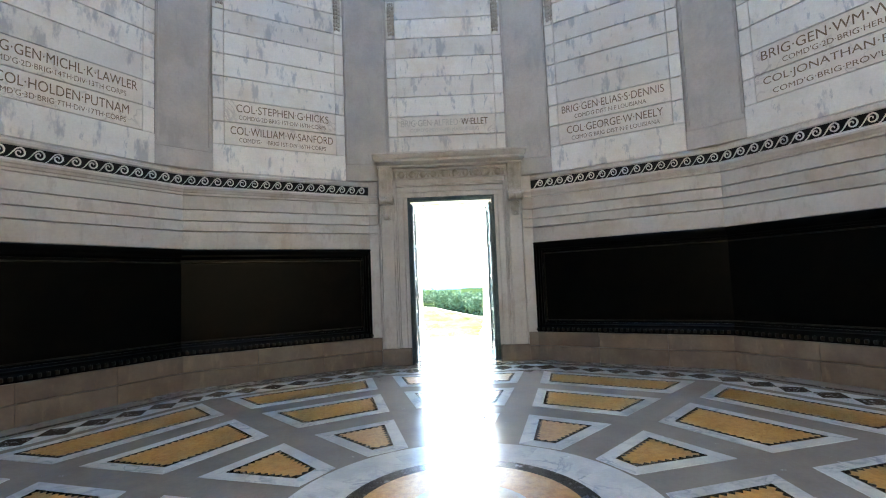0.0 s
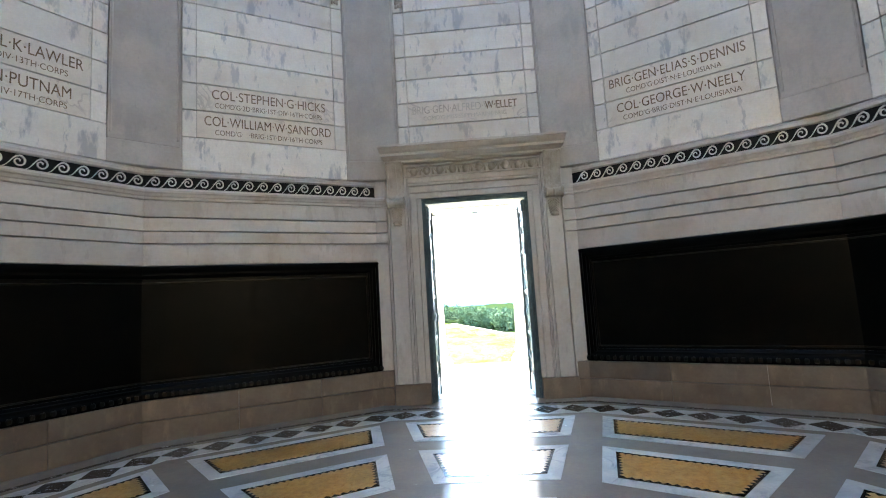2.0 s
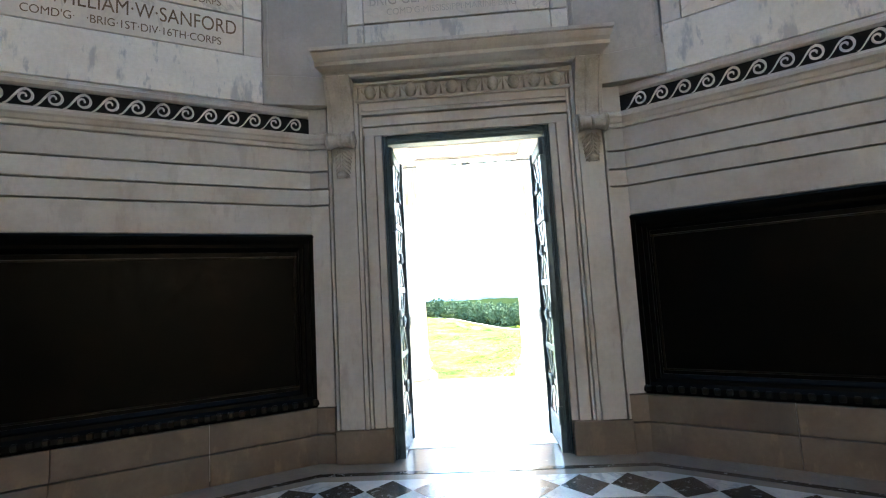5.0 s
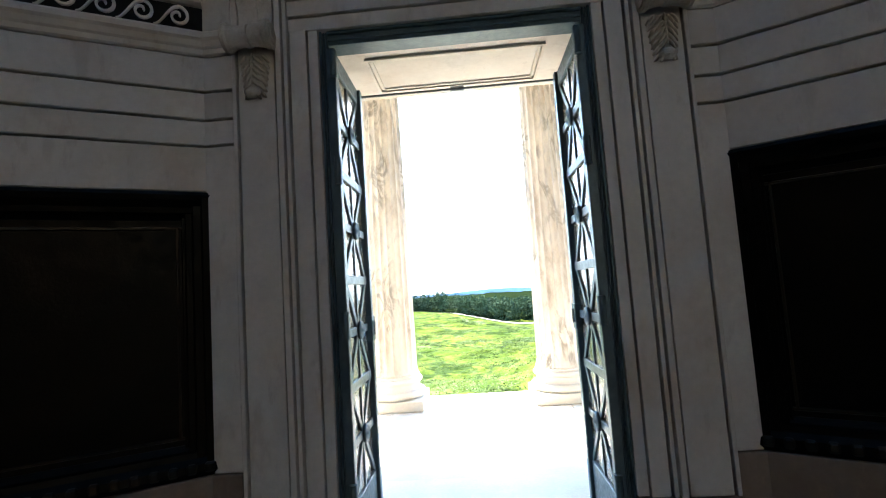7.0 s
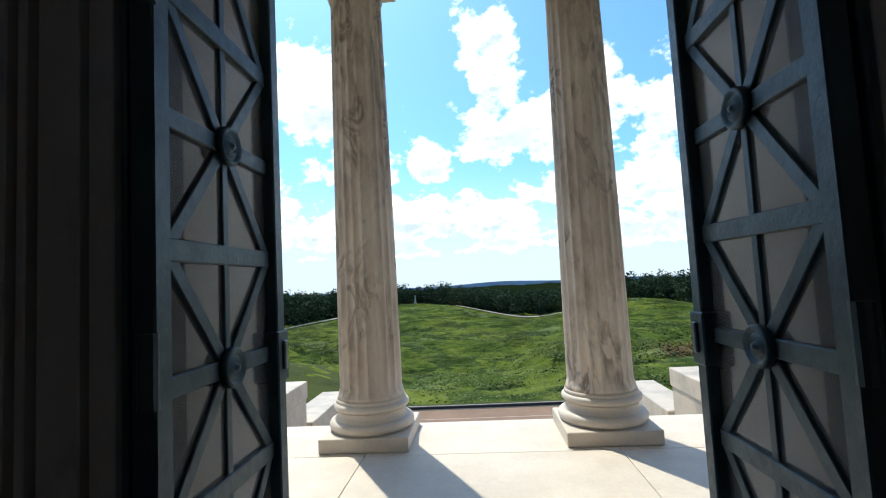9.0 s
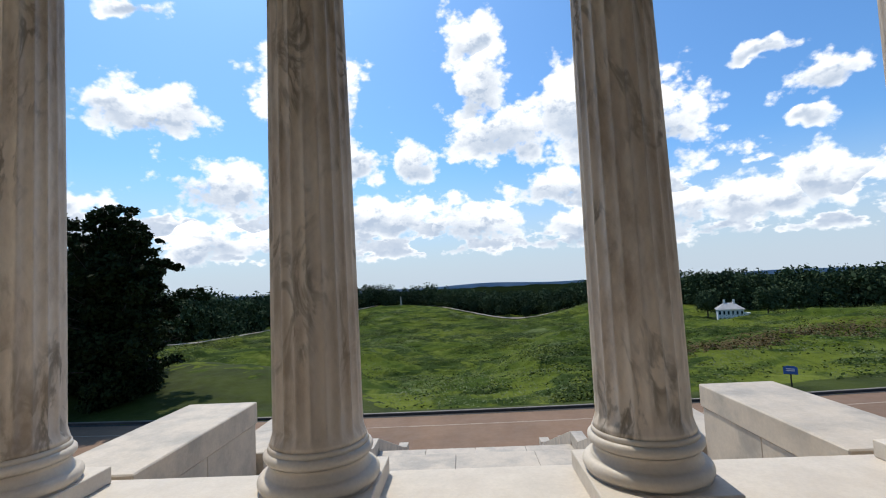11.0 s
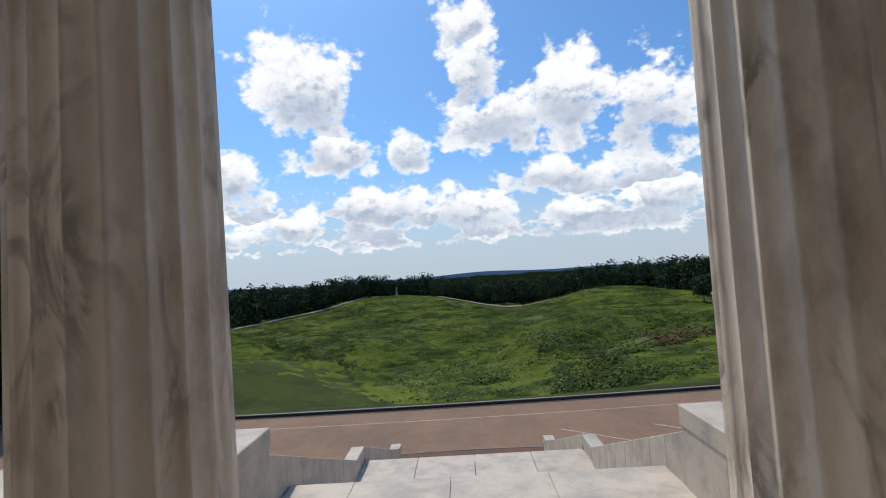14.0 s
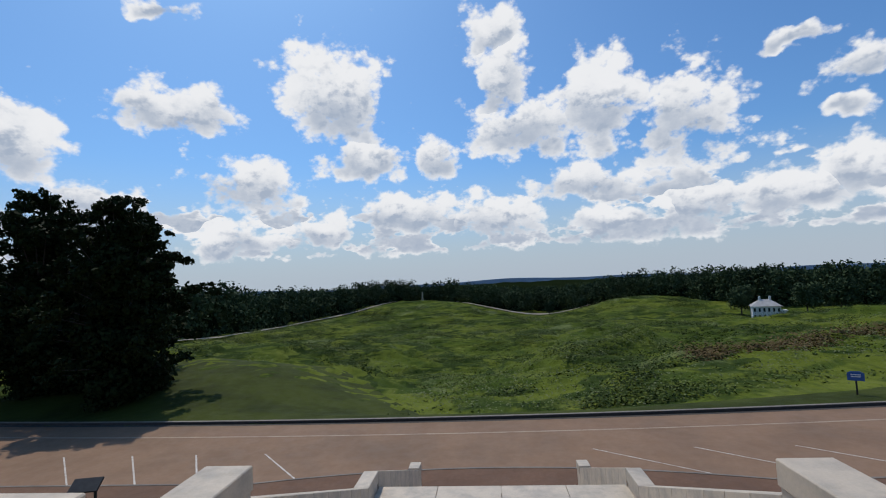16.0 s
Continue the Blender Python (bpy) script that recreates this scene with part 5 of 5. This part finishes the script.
def road():
    ob = strip("road", -160, 160, 60, lambda x: 24.2, lambda x: kerb_y(x) - 0.16, ROAD_Z, "road", 0.3)
    tagged(ob, "brown concrete road with parking bays", "road", "", "structure")
    ob = strip("kerb", -160, 160, 80, lambda x: kerb_y(x) - 0.155, lambda x: kerb_y(x) + 0.10, ROAD_Z + 0.20, "kerb", 0.4)
    tagged(ob, "low weathered concrete kerb along the meadow", "kerb", "", "structure")
    # thin dark facing: the kerb's unlit side painted on
    ob = strip("kerb_face", -160, 160, 80, lambda x: kerb_y(x) - 0.175, lambda x: kerb_y(x) - 0.157, ROAD_Z + 0.17, "kerb_shade", 0.3)
    tagged(ob, "dark kerb face above the gutter, shade in its colour", "kerb", "", "structure")
    # dark strip laid on the road as the kerb's painted shadow
    ob = strip("gutter", -160, 160, 80, lambda x: kerb_y(x) - 0.55, lambda x: kerb_y(x) - 0.176, ROAD_Z + 0.004, "kerb_shade", 0.05)
    tagged(ob, "dark gutter strip standing in for the kerb's shadow", "gutter", "", "structure")
    ob = strip("road_line", -120, 120, 60, lambda x: kerb_y(x) - 2.95, lambda x: kerb_y(x) - 2.78, ROAD_Z + 0.005, "paint_worn", 0.02)
    tagged(ob, "long worn pale edge line on the road", "road marking", "", "structure")
    edge = lambda x: 27.0 - 0.011 * min(abs(x), 12.0) ** 2
    ob = strip("pavement", -40, 40, 81, lambda x: 22.6, lambda x: edge(x), ROAD_Z + 0.10, "road_dark", 0.4)
    tagged(ob, "dark brown concrete apron at the foot of the steps", "pavement", "", "structure")
    ob = strip("kerb_apron", -40, 40, 81, lambda x: edge(x) + 0.002, lambda x: edge(x) + 0.14, ROAD_Z + 0.12, "kerb", 0.4)
    tagged(ob, "thin pale kerb curving round the apron", "kerb", "", "structure")
    for sx, bays in ((-1, ((-13.3, -9.6), (-17.5, -14.9), (-21.5, -18.2), (-25.9, -21.9), (-30.4, -25.8))), (1, ((5.2, 10.7), (10.5, 15.5), (15.6, 20.4), (20.6, 25.4)))):
        for xf, xn in bays:
            bm = bmesh.new()
            w = 0.055
            vs = [bm.verts.new(p) for p in ((xf - w, 29.7, ROAD_Z + 0.006), (xf + w, 29.7, ROAD_Z + 0.006), (xn + w, 25.75, ROAD_Z + 0.006), (xn - w, 25.75, ROAD_Z + 0.006))]
            lo = [bm.verts.new(v.co - Vector((0, 0, 0.02))) for v in vs]
            bm.faces.new(vs)
            bm.faces.new(lo)
            for i in range(4):
                bm.faces.new((vs[i], vs[(i + 1) % 4], lo[(i + 1) % 4], lo[i]))
            ob = part("parking_line", bm, "paint_white", None)
            tagged(ob, "worn white parking bay line on brown concrete", "road marking", "parking lines")


road()


# ---- plants ----
def leaf_cloud(centres, radii, count, size, seed, flat=0.6, lift=0.0):
    """Vertices and faces of many small leaf quads spread through lumps."""
    rng = np.random.default_rng(seed)
    centres, radii = np.asarray(centres, float), np.asarray(radii, float)
    w = radii.prod(1) ** 0.67
    pick = rng.choice(len(centres), count, p=w / w.sum())
    d = rng.normal(size=(count, 3))
    d /= np.linalg.norm(d, axis=1)[:, None]
    r = rng.uniform(0.1, 1.25, count) ** 0.7
    pos = centres[pick] + d * radii[pick] * r[:, None]
    nrm = d + rng.normal(size=(count, 3)) * flat + np.array((0, 0, lift))
    nrm /= np.linalg.norm(nrm, axis=1)[:, None]
    up = rng.normal(size=(count, 3))
    a = np.cross(nrm, up)
    a /= np.linalg.norm(a, axis=1)[:, None]
    b = np.cross(nrm, a)
    size = np.asarray(size, float)
    s = ((size[pick] if size.ndim else size) * rng.uniform(0.6, 1.4, count))[:, None]
    co = np.stack([pos - a * s * 0.5, pos + b * s * 0.32, pos + a * s * 0.55, pos - b * s * 0.32], 1).reshape(-1, 3)
    f = np.arange(count * 4).reshape(-1, 4)
    return co, f


def limb(bm, a, b, r0, r1, n=7):
    a, b = Vector(a), Vector(b)
    d = (b - a)
    q = d.to_track_quat("Z", "Y").to_matrix()
    lo = [bm.verts.new(a + q @ Vector((r0 * math.cos(2 * math.pi * i / n), r0 * math.sin(2 * math.pi * i / n), 0))) for i in range(n)]
    hi = [bm.verts.new(b + q @ Vector((r1 * math.cos(2 * math.pi * i / n), r1 * math.sin(2 * math.pi * i / n), 0))) for i in range(n)]
    for i in range(n):
        bm.faces.new((lo[i], lo[(i + 1) % n], hi[(i + 1) % n], hi[i]))
    bm.faces.new(hi)
    bm.faces.new(lo)


def big_tree(x, y, height, spread_, seed, leaves, label, low=0.12):
    rng = random.Random(seed)
    z0 = float(ground_z(x, y)) - 0.1
    t = thing("tree", pose(x, y, z0), label, "tree", "old trees by the road")
    bm = bmesh.new()
    trunk_h = height * 0.5
    pts = [(0, 0, 0), (rng.uniform(-.2, .2), rng.uniform(-.2, .2), trunk_h * 0.5), (rng.uniform(-.4, .4), rng.uniform(-.4, .4), trunk_h), (rng.uniform(-.6, .6), rng.uniform(-.6, .6), height * 0.85)]
    rr = [height * 0.03, height * 0.022, height * 0.016, height * 0.004]
    for i in range(3):
        limb(bm, pts[i], pts[i + 1], rr[i], rr[i + 1], 10)
    lumps, radii = [], []
    shape = lambda q: math.sin(math.pi * min(1.0, (q - low) / (1 - low) * 0.78 + 0.22)) ** 0.7
    for i in range(70):                      # dense inside of the crown
        q = low + (0.90 - low) * (i + 0.5) / 70
        ang = i * 2.399
        rad = spread_ * shape(q) * rng.uniform(0.1, 0.62)
        lumps.append((rad * math.cos(ang), rad * math.sin(ang), height * q))
        s = spread_ * rng.uniform(0.13, 0.22)
        radii.append((s * 1.4, s * 1.4, s * 0.9))
    for i in range(64):                      # boughs that end in clumps with gaps between them
        q = low + (1 - low) * ((i + 0.5) / 64) ** 0.85
        ang = i * 2.399 + rng.uniform(-0.6, 0.6)
        rad = spread_ * shape(q) * rng.uniform(0.62, 1.14) + 0.05 * spread_
        c = Vector((rad * math.cos(ang), rad * math.sin(ang), height * q + rng.uniform(-0.5, 0.8)))
        h = min(c.z * 0.72, trunk_h)
        limb(bm, (pts[1][0] * h / trunk_h, pts[1][1] * h / trunk_h, h), c, height * 0.006, height * 0.0012, 5)
        for _ in range(6):
            o = Vector((rng.gauss(0, 1), rng.gauss(0, 1), rng.gauss(0, 0.75))) * spread_ * 0.10
            lumps.append(tuple(c + o))
            s = spread_ * rng.uniform(0.035, 0.085)
            radii.append((s * 1.5, s * 1.5, s * 0.85))
    part("trunk", bm, "bark", t, "dark rough trunk and limbs")
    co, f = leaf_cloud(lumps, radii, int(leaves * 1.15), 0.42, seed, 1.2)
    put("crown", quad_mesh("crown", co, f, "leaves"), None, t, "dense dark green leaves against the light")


big_tree(-32.0, 42.0, 17.0, 5.5, 3, 34000, "tall dark broad-leaved tree standing by the road", 0.0)
big_tree(-43.0, 45.0, 18.6, 6.4, 4, 34000, "tall dark broad-leaved tree beside its neighbour", 0.02)
big_tree(-40.5, 50.0, 14.5, 6.0, 5, 18000, "dark leafy tree crowded behind the others", 0.05)
big_tree(-56.0, 44.0, 18.0, 8.0, 6, 14000, "dark tall tree at the end of the clump", 0.08)
big_tree(-37.0, 46.0, 9.5, 4.6, 7, 14000, "lower dark tree filling under the crowns", 0.03)


def woods():
    """Far woods round the meadow: thousands of trees nobody could count."""
    rng = np.random.default_rng(11)
    meshes = []
    for count, leaves, near in ((1500, 170, True), (1700, 80, False)):
        C, Rr, S = [], [], []
        n = 0
        while n < count:
            az = rng.uniform(-60, 60)
            edge = wood_edge(az)
            dist = edge + 3 + 95 * rng.random() ** 1.4 if near else edge + 80 + 600 * rng.random() ** 1.6
            x, y = dist * math.sin(radians(az)), dist * math.cos(radians(az))
            z = float(ground_z(x, y))
            h = rng.uniform(11.5, 17.0)
            g = 1.0 if near else max(1.2, dist / 560)
            low_ = 0.10 if dist < edge + 14 else 0.3
            for q in range(8):
                s = rng.uniform(1.7, 2.9) * g
                zq = low_ + (0.93 - low_) * (q / 7) ** 0.8
                a = rng.uniform(0, 2 * math.pi)
                r = rng.uniform(0.5, 4.2) * g * math.sqrt(max(0.05, 1.0 - zq * zq))
                C.append((x + r * math.cos(a), y + r * math.sin(a), z + h * zq))
                Rr.append((s * 1.4, s * 1.4, s * 0.85 / g ** 0.6))
                S.append(1.25 * g)
            n += 1
        meshes.append(leaf_cloud(C, Rr, count * leaves, S, 12 + count, 0.9))
    co = np.concatenate([m[0] for m in meshes])
    f = np.arange(len(co)).reshape(-1, 4)
    ob = put("woods", quad_mesh("woods", co, f, "forest"))
    tagged(ob, "dense dark green woods behind the meadow", "woods", "", "stuff")


def wood_edge(az):
    """Distance at which the woods begin, by compass bearing from the portico."""
    return float(np.interp(az, WOOD_AZ, WOOD_D))


woods()


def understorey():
    """Closed dark canopy under the treetops, from the wood's edge outwards, coloured as shade."""
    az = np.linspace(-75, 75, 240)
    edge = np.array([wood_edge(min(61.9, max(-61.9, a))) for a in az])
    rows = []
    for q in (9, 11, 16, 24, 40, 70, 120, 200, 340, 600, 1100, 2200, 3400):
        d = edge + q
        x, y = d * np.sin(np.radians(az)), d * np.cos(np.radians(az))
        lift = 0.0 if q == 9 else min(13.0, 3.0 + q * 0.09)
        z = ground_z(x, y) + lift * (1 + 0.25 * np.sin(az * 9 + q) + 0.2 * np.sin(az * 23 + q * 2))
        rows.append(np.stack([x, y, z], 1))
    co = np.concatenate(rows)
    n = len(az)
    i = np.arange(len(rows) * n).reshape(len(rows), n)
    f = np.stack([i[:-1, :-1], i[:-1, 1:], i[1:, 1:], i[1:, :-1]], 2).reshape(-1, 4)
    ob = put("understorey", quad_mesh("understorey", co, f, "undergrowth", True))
    tagged(ob, "dark sheet closing the woods, shade in its colour", "undergrowth", "", "stuff")


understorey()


def brush():
    """Clumps of meadow plants, by colour."""
    rng = np.random.default_rng(21)
    for name, mat, n, size, lab in (("meadow_plants", "brush_green", 1700, 0.28, "tufted green meadow plants"), ("dark_weeds", "brush_dark", 3600, 0.32, "tall dark green weeds in streaks across the slope"), ("pale_weeds", "brush_pale", 1700, 0.22, "silvery green weeds on the slope"), ("dry_brush", "brush_brown", 420, 0.30, "brown dried brush on the slope")):
        C, Rr = [], []
        while len(C) < n:
            dist = 42 + (rng.random() ** 1.15) * 250
            az = rng.uniform(-34, 46)
            x, y = dist * math.sin(radians(az)), dist * math.cos(radians(az))
            if y < kerb_y(x) + 4 or dist > wood_edge(az) - 14:
                continue
            if x < -9 and y < 62 and x < -9 - (y - 40) * 0.0:
                continue
            v = ripple(x * 1.3 + 9, y * 1.3)
            if mat == "brush_brown":
                near = abs(y - (58 + 0.35 * (x - 25))) < 1.2 + rng.random() * 2.2 * (1 + math.sin(x * 0.4)) and 22 < x < 74
                if not near:
                    continue
            elif mat == "brush_pale":
                if v < 0.35 and rng.random() < (0.98 if y > 62 else 0.7):
                    continue
            elif mat == "brush_dark":
                zz = float(ground_z(x, y))
                row = float(terrace(x, y, zz)) + 0.5 * math.sin(x * 0.16 + 1.9 * math.sin(y * 0.07))
                if row < 0.55 and rng.random() < 0.97:
                    continue
            elif math.sin(0.11 * x - 0.17 * y + 2.0 * math.sin(0.045 * x + 0.03 * y) + 1.3 * math.sin(0.09 * y)) + 0.5 * v < 0.75 and rng.random() < 0.99:
                continue
            g = 1 + dist / 130
            s = rng.uniform(0.35, 1.0) * g
            C.append((x, y, float(ground_z(x, y)) + s * 0.10))
            Rr.append((s * 1.9, s * 1.0, s * (0.42 + 0.4 * rng.random())))
        co, f = leaf_cloud(C, Rr, n * 40, size, 22 + n, 0.5, 1.6)
        ob = put(name, quad_mesh(name, co, f, mat))
        tagged(ob, lab, "plants", "", "stuff")


brush()


def lawn():
    """Mown verge by the kerb and the smooth bank below the trees."""
    bm = bmesh.new()
    xs = np.linspace(-75, 75, 90)
    rows = []
    for x in xs:
        w = 3.2 + 22.0 * math.exp(-((x + 26) / 17) ** 4) + 6.0 * math.exp(-((x - 60) / 25) ** 2)
        k = kerb_y(x)
        ys = [k + 0.12 + (w * i / 14) for i in range(15)]
        rows.append([bm.verts.new((x, y, float(ground_z(x, y)) + 0.09 - 0.1 * (i / 14))) for i, y in enumerate(ys)])
    for a, b in zip(rows, rows[1:]):
        for i in range(14):
            bm.faces.new((a[i], a[i + 1], b[i + 1], b[i]))
    ob = part("lawn", bm, "lawn", None, "", None, True)
    tagged(ob, "mown grass verge and smooth bank", "lawn", "", "structure")


lawn()


def drive():
    """Pale park road along the far crest."""
    pts = []
    for i in range(240):
        az = -36 + 52 * i / 239
        d = wood_edge(az) - 6
        pts.append((d * math.sin(radians(az)), d * math.cos(radians(az))))
    bm = bmesh.new()
    rows = []
    for x, y in pts:
        s = math.hypot(x, y)
        ux, uy = x / s, y / s
        rows.append([bm.verts.new((x + ux * q, y + uy * q, float(ground_z(x + ux * q, y + uy * q)) + 0.6)) for q in (-2.8, 0.0, 2.8)])
    for a, b in zip(rows, rows[1:]):
        bm.faces.new((a[0], a[1], b[1], b[0]))
        bm.faces.new((a[1], a[2], b[2], b[1]))
    ob = part("crest_road", bm, "path", None)
    tagged(ob, "pale park road winding along the crest", "road", "", "structure")


drive()


def obelisk():
    x, y = -44.0, 322.0
    z = float(ground_z(x, y))
    t = thing("obelisk", pose(x, y, z - 0.1) @ Matrix.Diagonal((0.7, 0.7, 0.72, 1)), "small pale stone obelisk on the hilltop", "monument")
    bm = bmesh.new()
    lo = [bm.verts.new((sx * 0.75, sy * 0.75, 1.2)) for sx, sy in ((-1, -1), (1, -1), (1, 1), (-1, 1))]
    hi = [bm.verts.new((sx * 0.42, sy * 0.42, 7.6)) for sx, sy in ((-1, -1), (1, -1), (1, 1), (-1, 1))]
    tip = bm.verts.new((0, 0, 8.4))
    for i in range(4):
        j = (i + 1) % 4
        bm.faces.new((lo[i], lo[j], hi[j], hi[i]))
        bm.faces.new((hi[i], hi[j], tip))
    bm.faces.new(lo)
    part("shaft", bm, "granite", t)
    box_part("pedestal", "granite", t, -1.1, 1.1, -1.1, 1.1, 0, 1.2, 0.05)


obelisk()


def house():
    """White house with hipped roof, two chimneys and a row of dark windows."""
    az, d = 28.6, 205.0
    x, y = d * math.sin(radians(az)), d * math.cos(radians(az))
    z = float(ground_z(x, y))
    t = thing("house", pose(x, y, z - 0.3, 0, 0, -22) @ Matrix.Diagonal((0.70, 0.70, 0.82, 1)), "white two-storey house with hipped grey roof", "house")
    box_part("wall", "house_white", t, -6, 6, -4.5, 4.5, 0, 6.2, 0.02, "white boarded walls")
    bm = bmesh.new()
    pts = [(-6.7, -5.2, 6.2), (6.7, -5.2, 6.2), (6.7, 5.2, 6.2), (-6.7, 5.2, 6.2), (-2.2, 0, 9.0), (2.2, 0, 9.0)]
    v = [bm.verts.new(p) for p in pts]
    for f in ((0, 1, 5, 4), (1, 2, 5), (2, 3, 4, 5), (3, 0, 4), (0, 1, 2, 3)):
        bm.faces.new([v[i] for i in f])
    roof = part("roof", bm, "house_roof", t)
    for cx in (-2.2, 2.2):
        box_part("chimney", "house_white", roof, cx - 0.5, cx + 0.5, -0.4, 0.4, 8.2, 10.4, 0.03)
    for row in (0.9, 3.9):
        for i in range(6):
            wx = -5.0 + i * 2.0
            box_part("window", "window_dark", t, wx - 0.42, wx + 0.42, -4.56, -4.45, row, row + 1.6, 0.01, "dark window")
    box_part("porch", "house_white", t, 6.02, 9.0, -3.2, 2.0, 0, 4.4, 0.02, "low side porch")
    for q in (-0.8, 0.6):
        box_part("window", "window_dark", t, 7.0 + q, 7.7 + q, -3.26, -3.15, 0.9, 2.4, 0.01)


house()


def lone_trees():
    for i, (az, d, h, s) in enumerate(((26.6, 212, 12.0, 5.4), (31.9, 202, 11.5, 5.6), (34.4, 204, 12.0, 6.2), (7.2, 318, 9.0, 3.6), (10.8, 305, 7.5, 3.2))):
        x, y = d * math.sin(radians(az)), d * math.cos(radians(az))
        rng = random.Random(60 + i)
        z = float(ground_z(x, y))
        t = thing("tree", pose(x, y, z - 0.1), "rounded dark tree standing on the far meadow", "tree", "lone meadow trees")
        bm = bmesh.new()
        limb(bm, (0, 0, 0), (0.1, 0, h * 0.5), 0.28, 0.16)
        lumps, radii = [], []
        for q in range(14):
            a = q * 2.4
            r = s * 0.62 * rng.uniform(0.2, 1.0)
            c = (r * math.cos(a), r * math.sin(a), h * (0.34 + 0.5 * q / 14))
            lumps.append(c)
            radii.append((s * 0.42, s * 0.42, s * 0.34))
            if q % 3 == 0:
                limb(bm, (0.05, 0, h * 0.35), c, 0.09, 0.02, 5)
        part("trunk", bm, "bark", t)
        co, f = leaf_cloud(lumps, radii, 3200, 0.8, 80 + i)
        put("crown", quad_mesh("crown", co, f, "forest"), None, t)


lone_trees()


def sign():
    x, y = 25.4, 38.9
    z = float(ground_z(x, y))
    t = thing("road_sign", pose(x, y, z, 0, 0, -32) @ Matrix.Scale(0.76, 4), "small blue park sign on a dark post", "sign")
    box_part("post", "iron", t, -0.07, 0.07, -0.05, 0.05, -0.2, 1.9, 0.01)
    bm = bmesh.new()
    prism_pts = [(-0.62, 1.35), (0.62, 1.35), (0.62, 2.05), (0.3, 2.22), (-0.3, 2.22), (-0.62, 2.05)]
    a = [bm.verts.new((px, -0.06, pz)) for px, pz in prism_pts]
    b = [bm.verts.new((px, -0.10, pz)) for px, pz in prism_pts]
    bm.faces.new(a)
    bm.faces.new(b)
    for i in range(6):
        bm.faces.new((a[i], a[(i + 1) % 6], b[(i + 1) % 6], b[i]))
    board = part("board", bm, "sign_blue", t)
    box_part("text_bar", "house_white", board, -0.36, 0.36, -0.115, -0.101, 1.86, 1.95, 0.0, "white line of lettering")
    box_part("text_bar", "house_white", board, -0.36, 0.36, -0.115, -0.101, 1.68, 1.77, 0.0)


sign()


def wayside_panel():
    t = thing("wayside_panel", pose(-18.6, 23.3, ROAD_Z + 0.1, 0, 0, 12), "low dark slanted wayside panel on legs", "sign")
    box_part("board", "iron", t, -0.62, 0.62, -0.05, 0.05, -0.35, 0.35, 0.01, "", pose(0, 0, 0.95, -55))
    for sx in (-0.4, 0.4):
        box_part("leg", "iron", t, sx - 0.05, sx + 0.05, -0.05, 0.05, 0, 0.9, 0.01)


wayside_panel()


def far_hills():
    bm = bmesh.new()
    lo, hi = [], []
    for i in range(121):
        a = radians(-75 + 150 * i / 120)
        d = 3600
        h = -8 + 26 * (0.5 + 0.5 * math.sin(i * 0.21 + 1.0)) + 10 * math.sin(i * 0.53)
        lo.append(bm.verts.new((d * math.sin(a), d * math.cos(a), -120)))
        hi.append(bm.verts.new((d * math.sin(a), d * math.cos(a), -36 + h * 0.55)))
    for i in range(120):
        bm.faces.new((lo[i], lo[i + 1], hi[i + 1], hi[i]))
    # backdrop sheet, its haze painted by the material
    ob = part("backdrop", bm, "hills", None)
    tagged(ob, "low far hills at the horizon, blue haze in the colour", "hills", "", "structure")


far_hills()
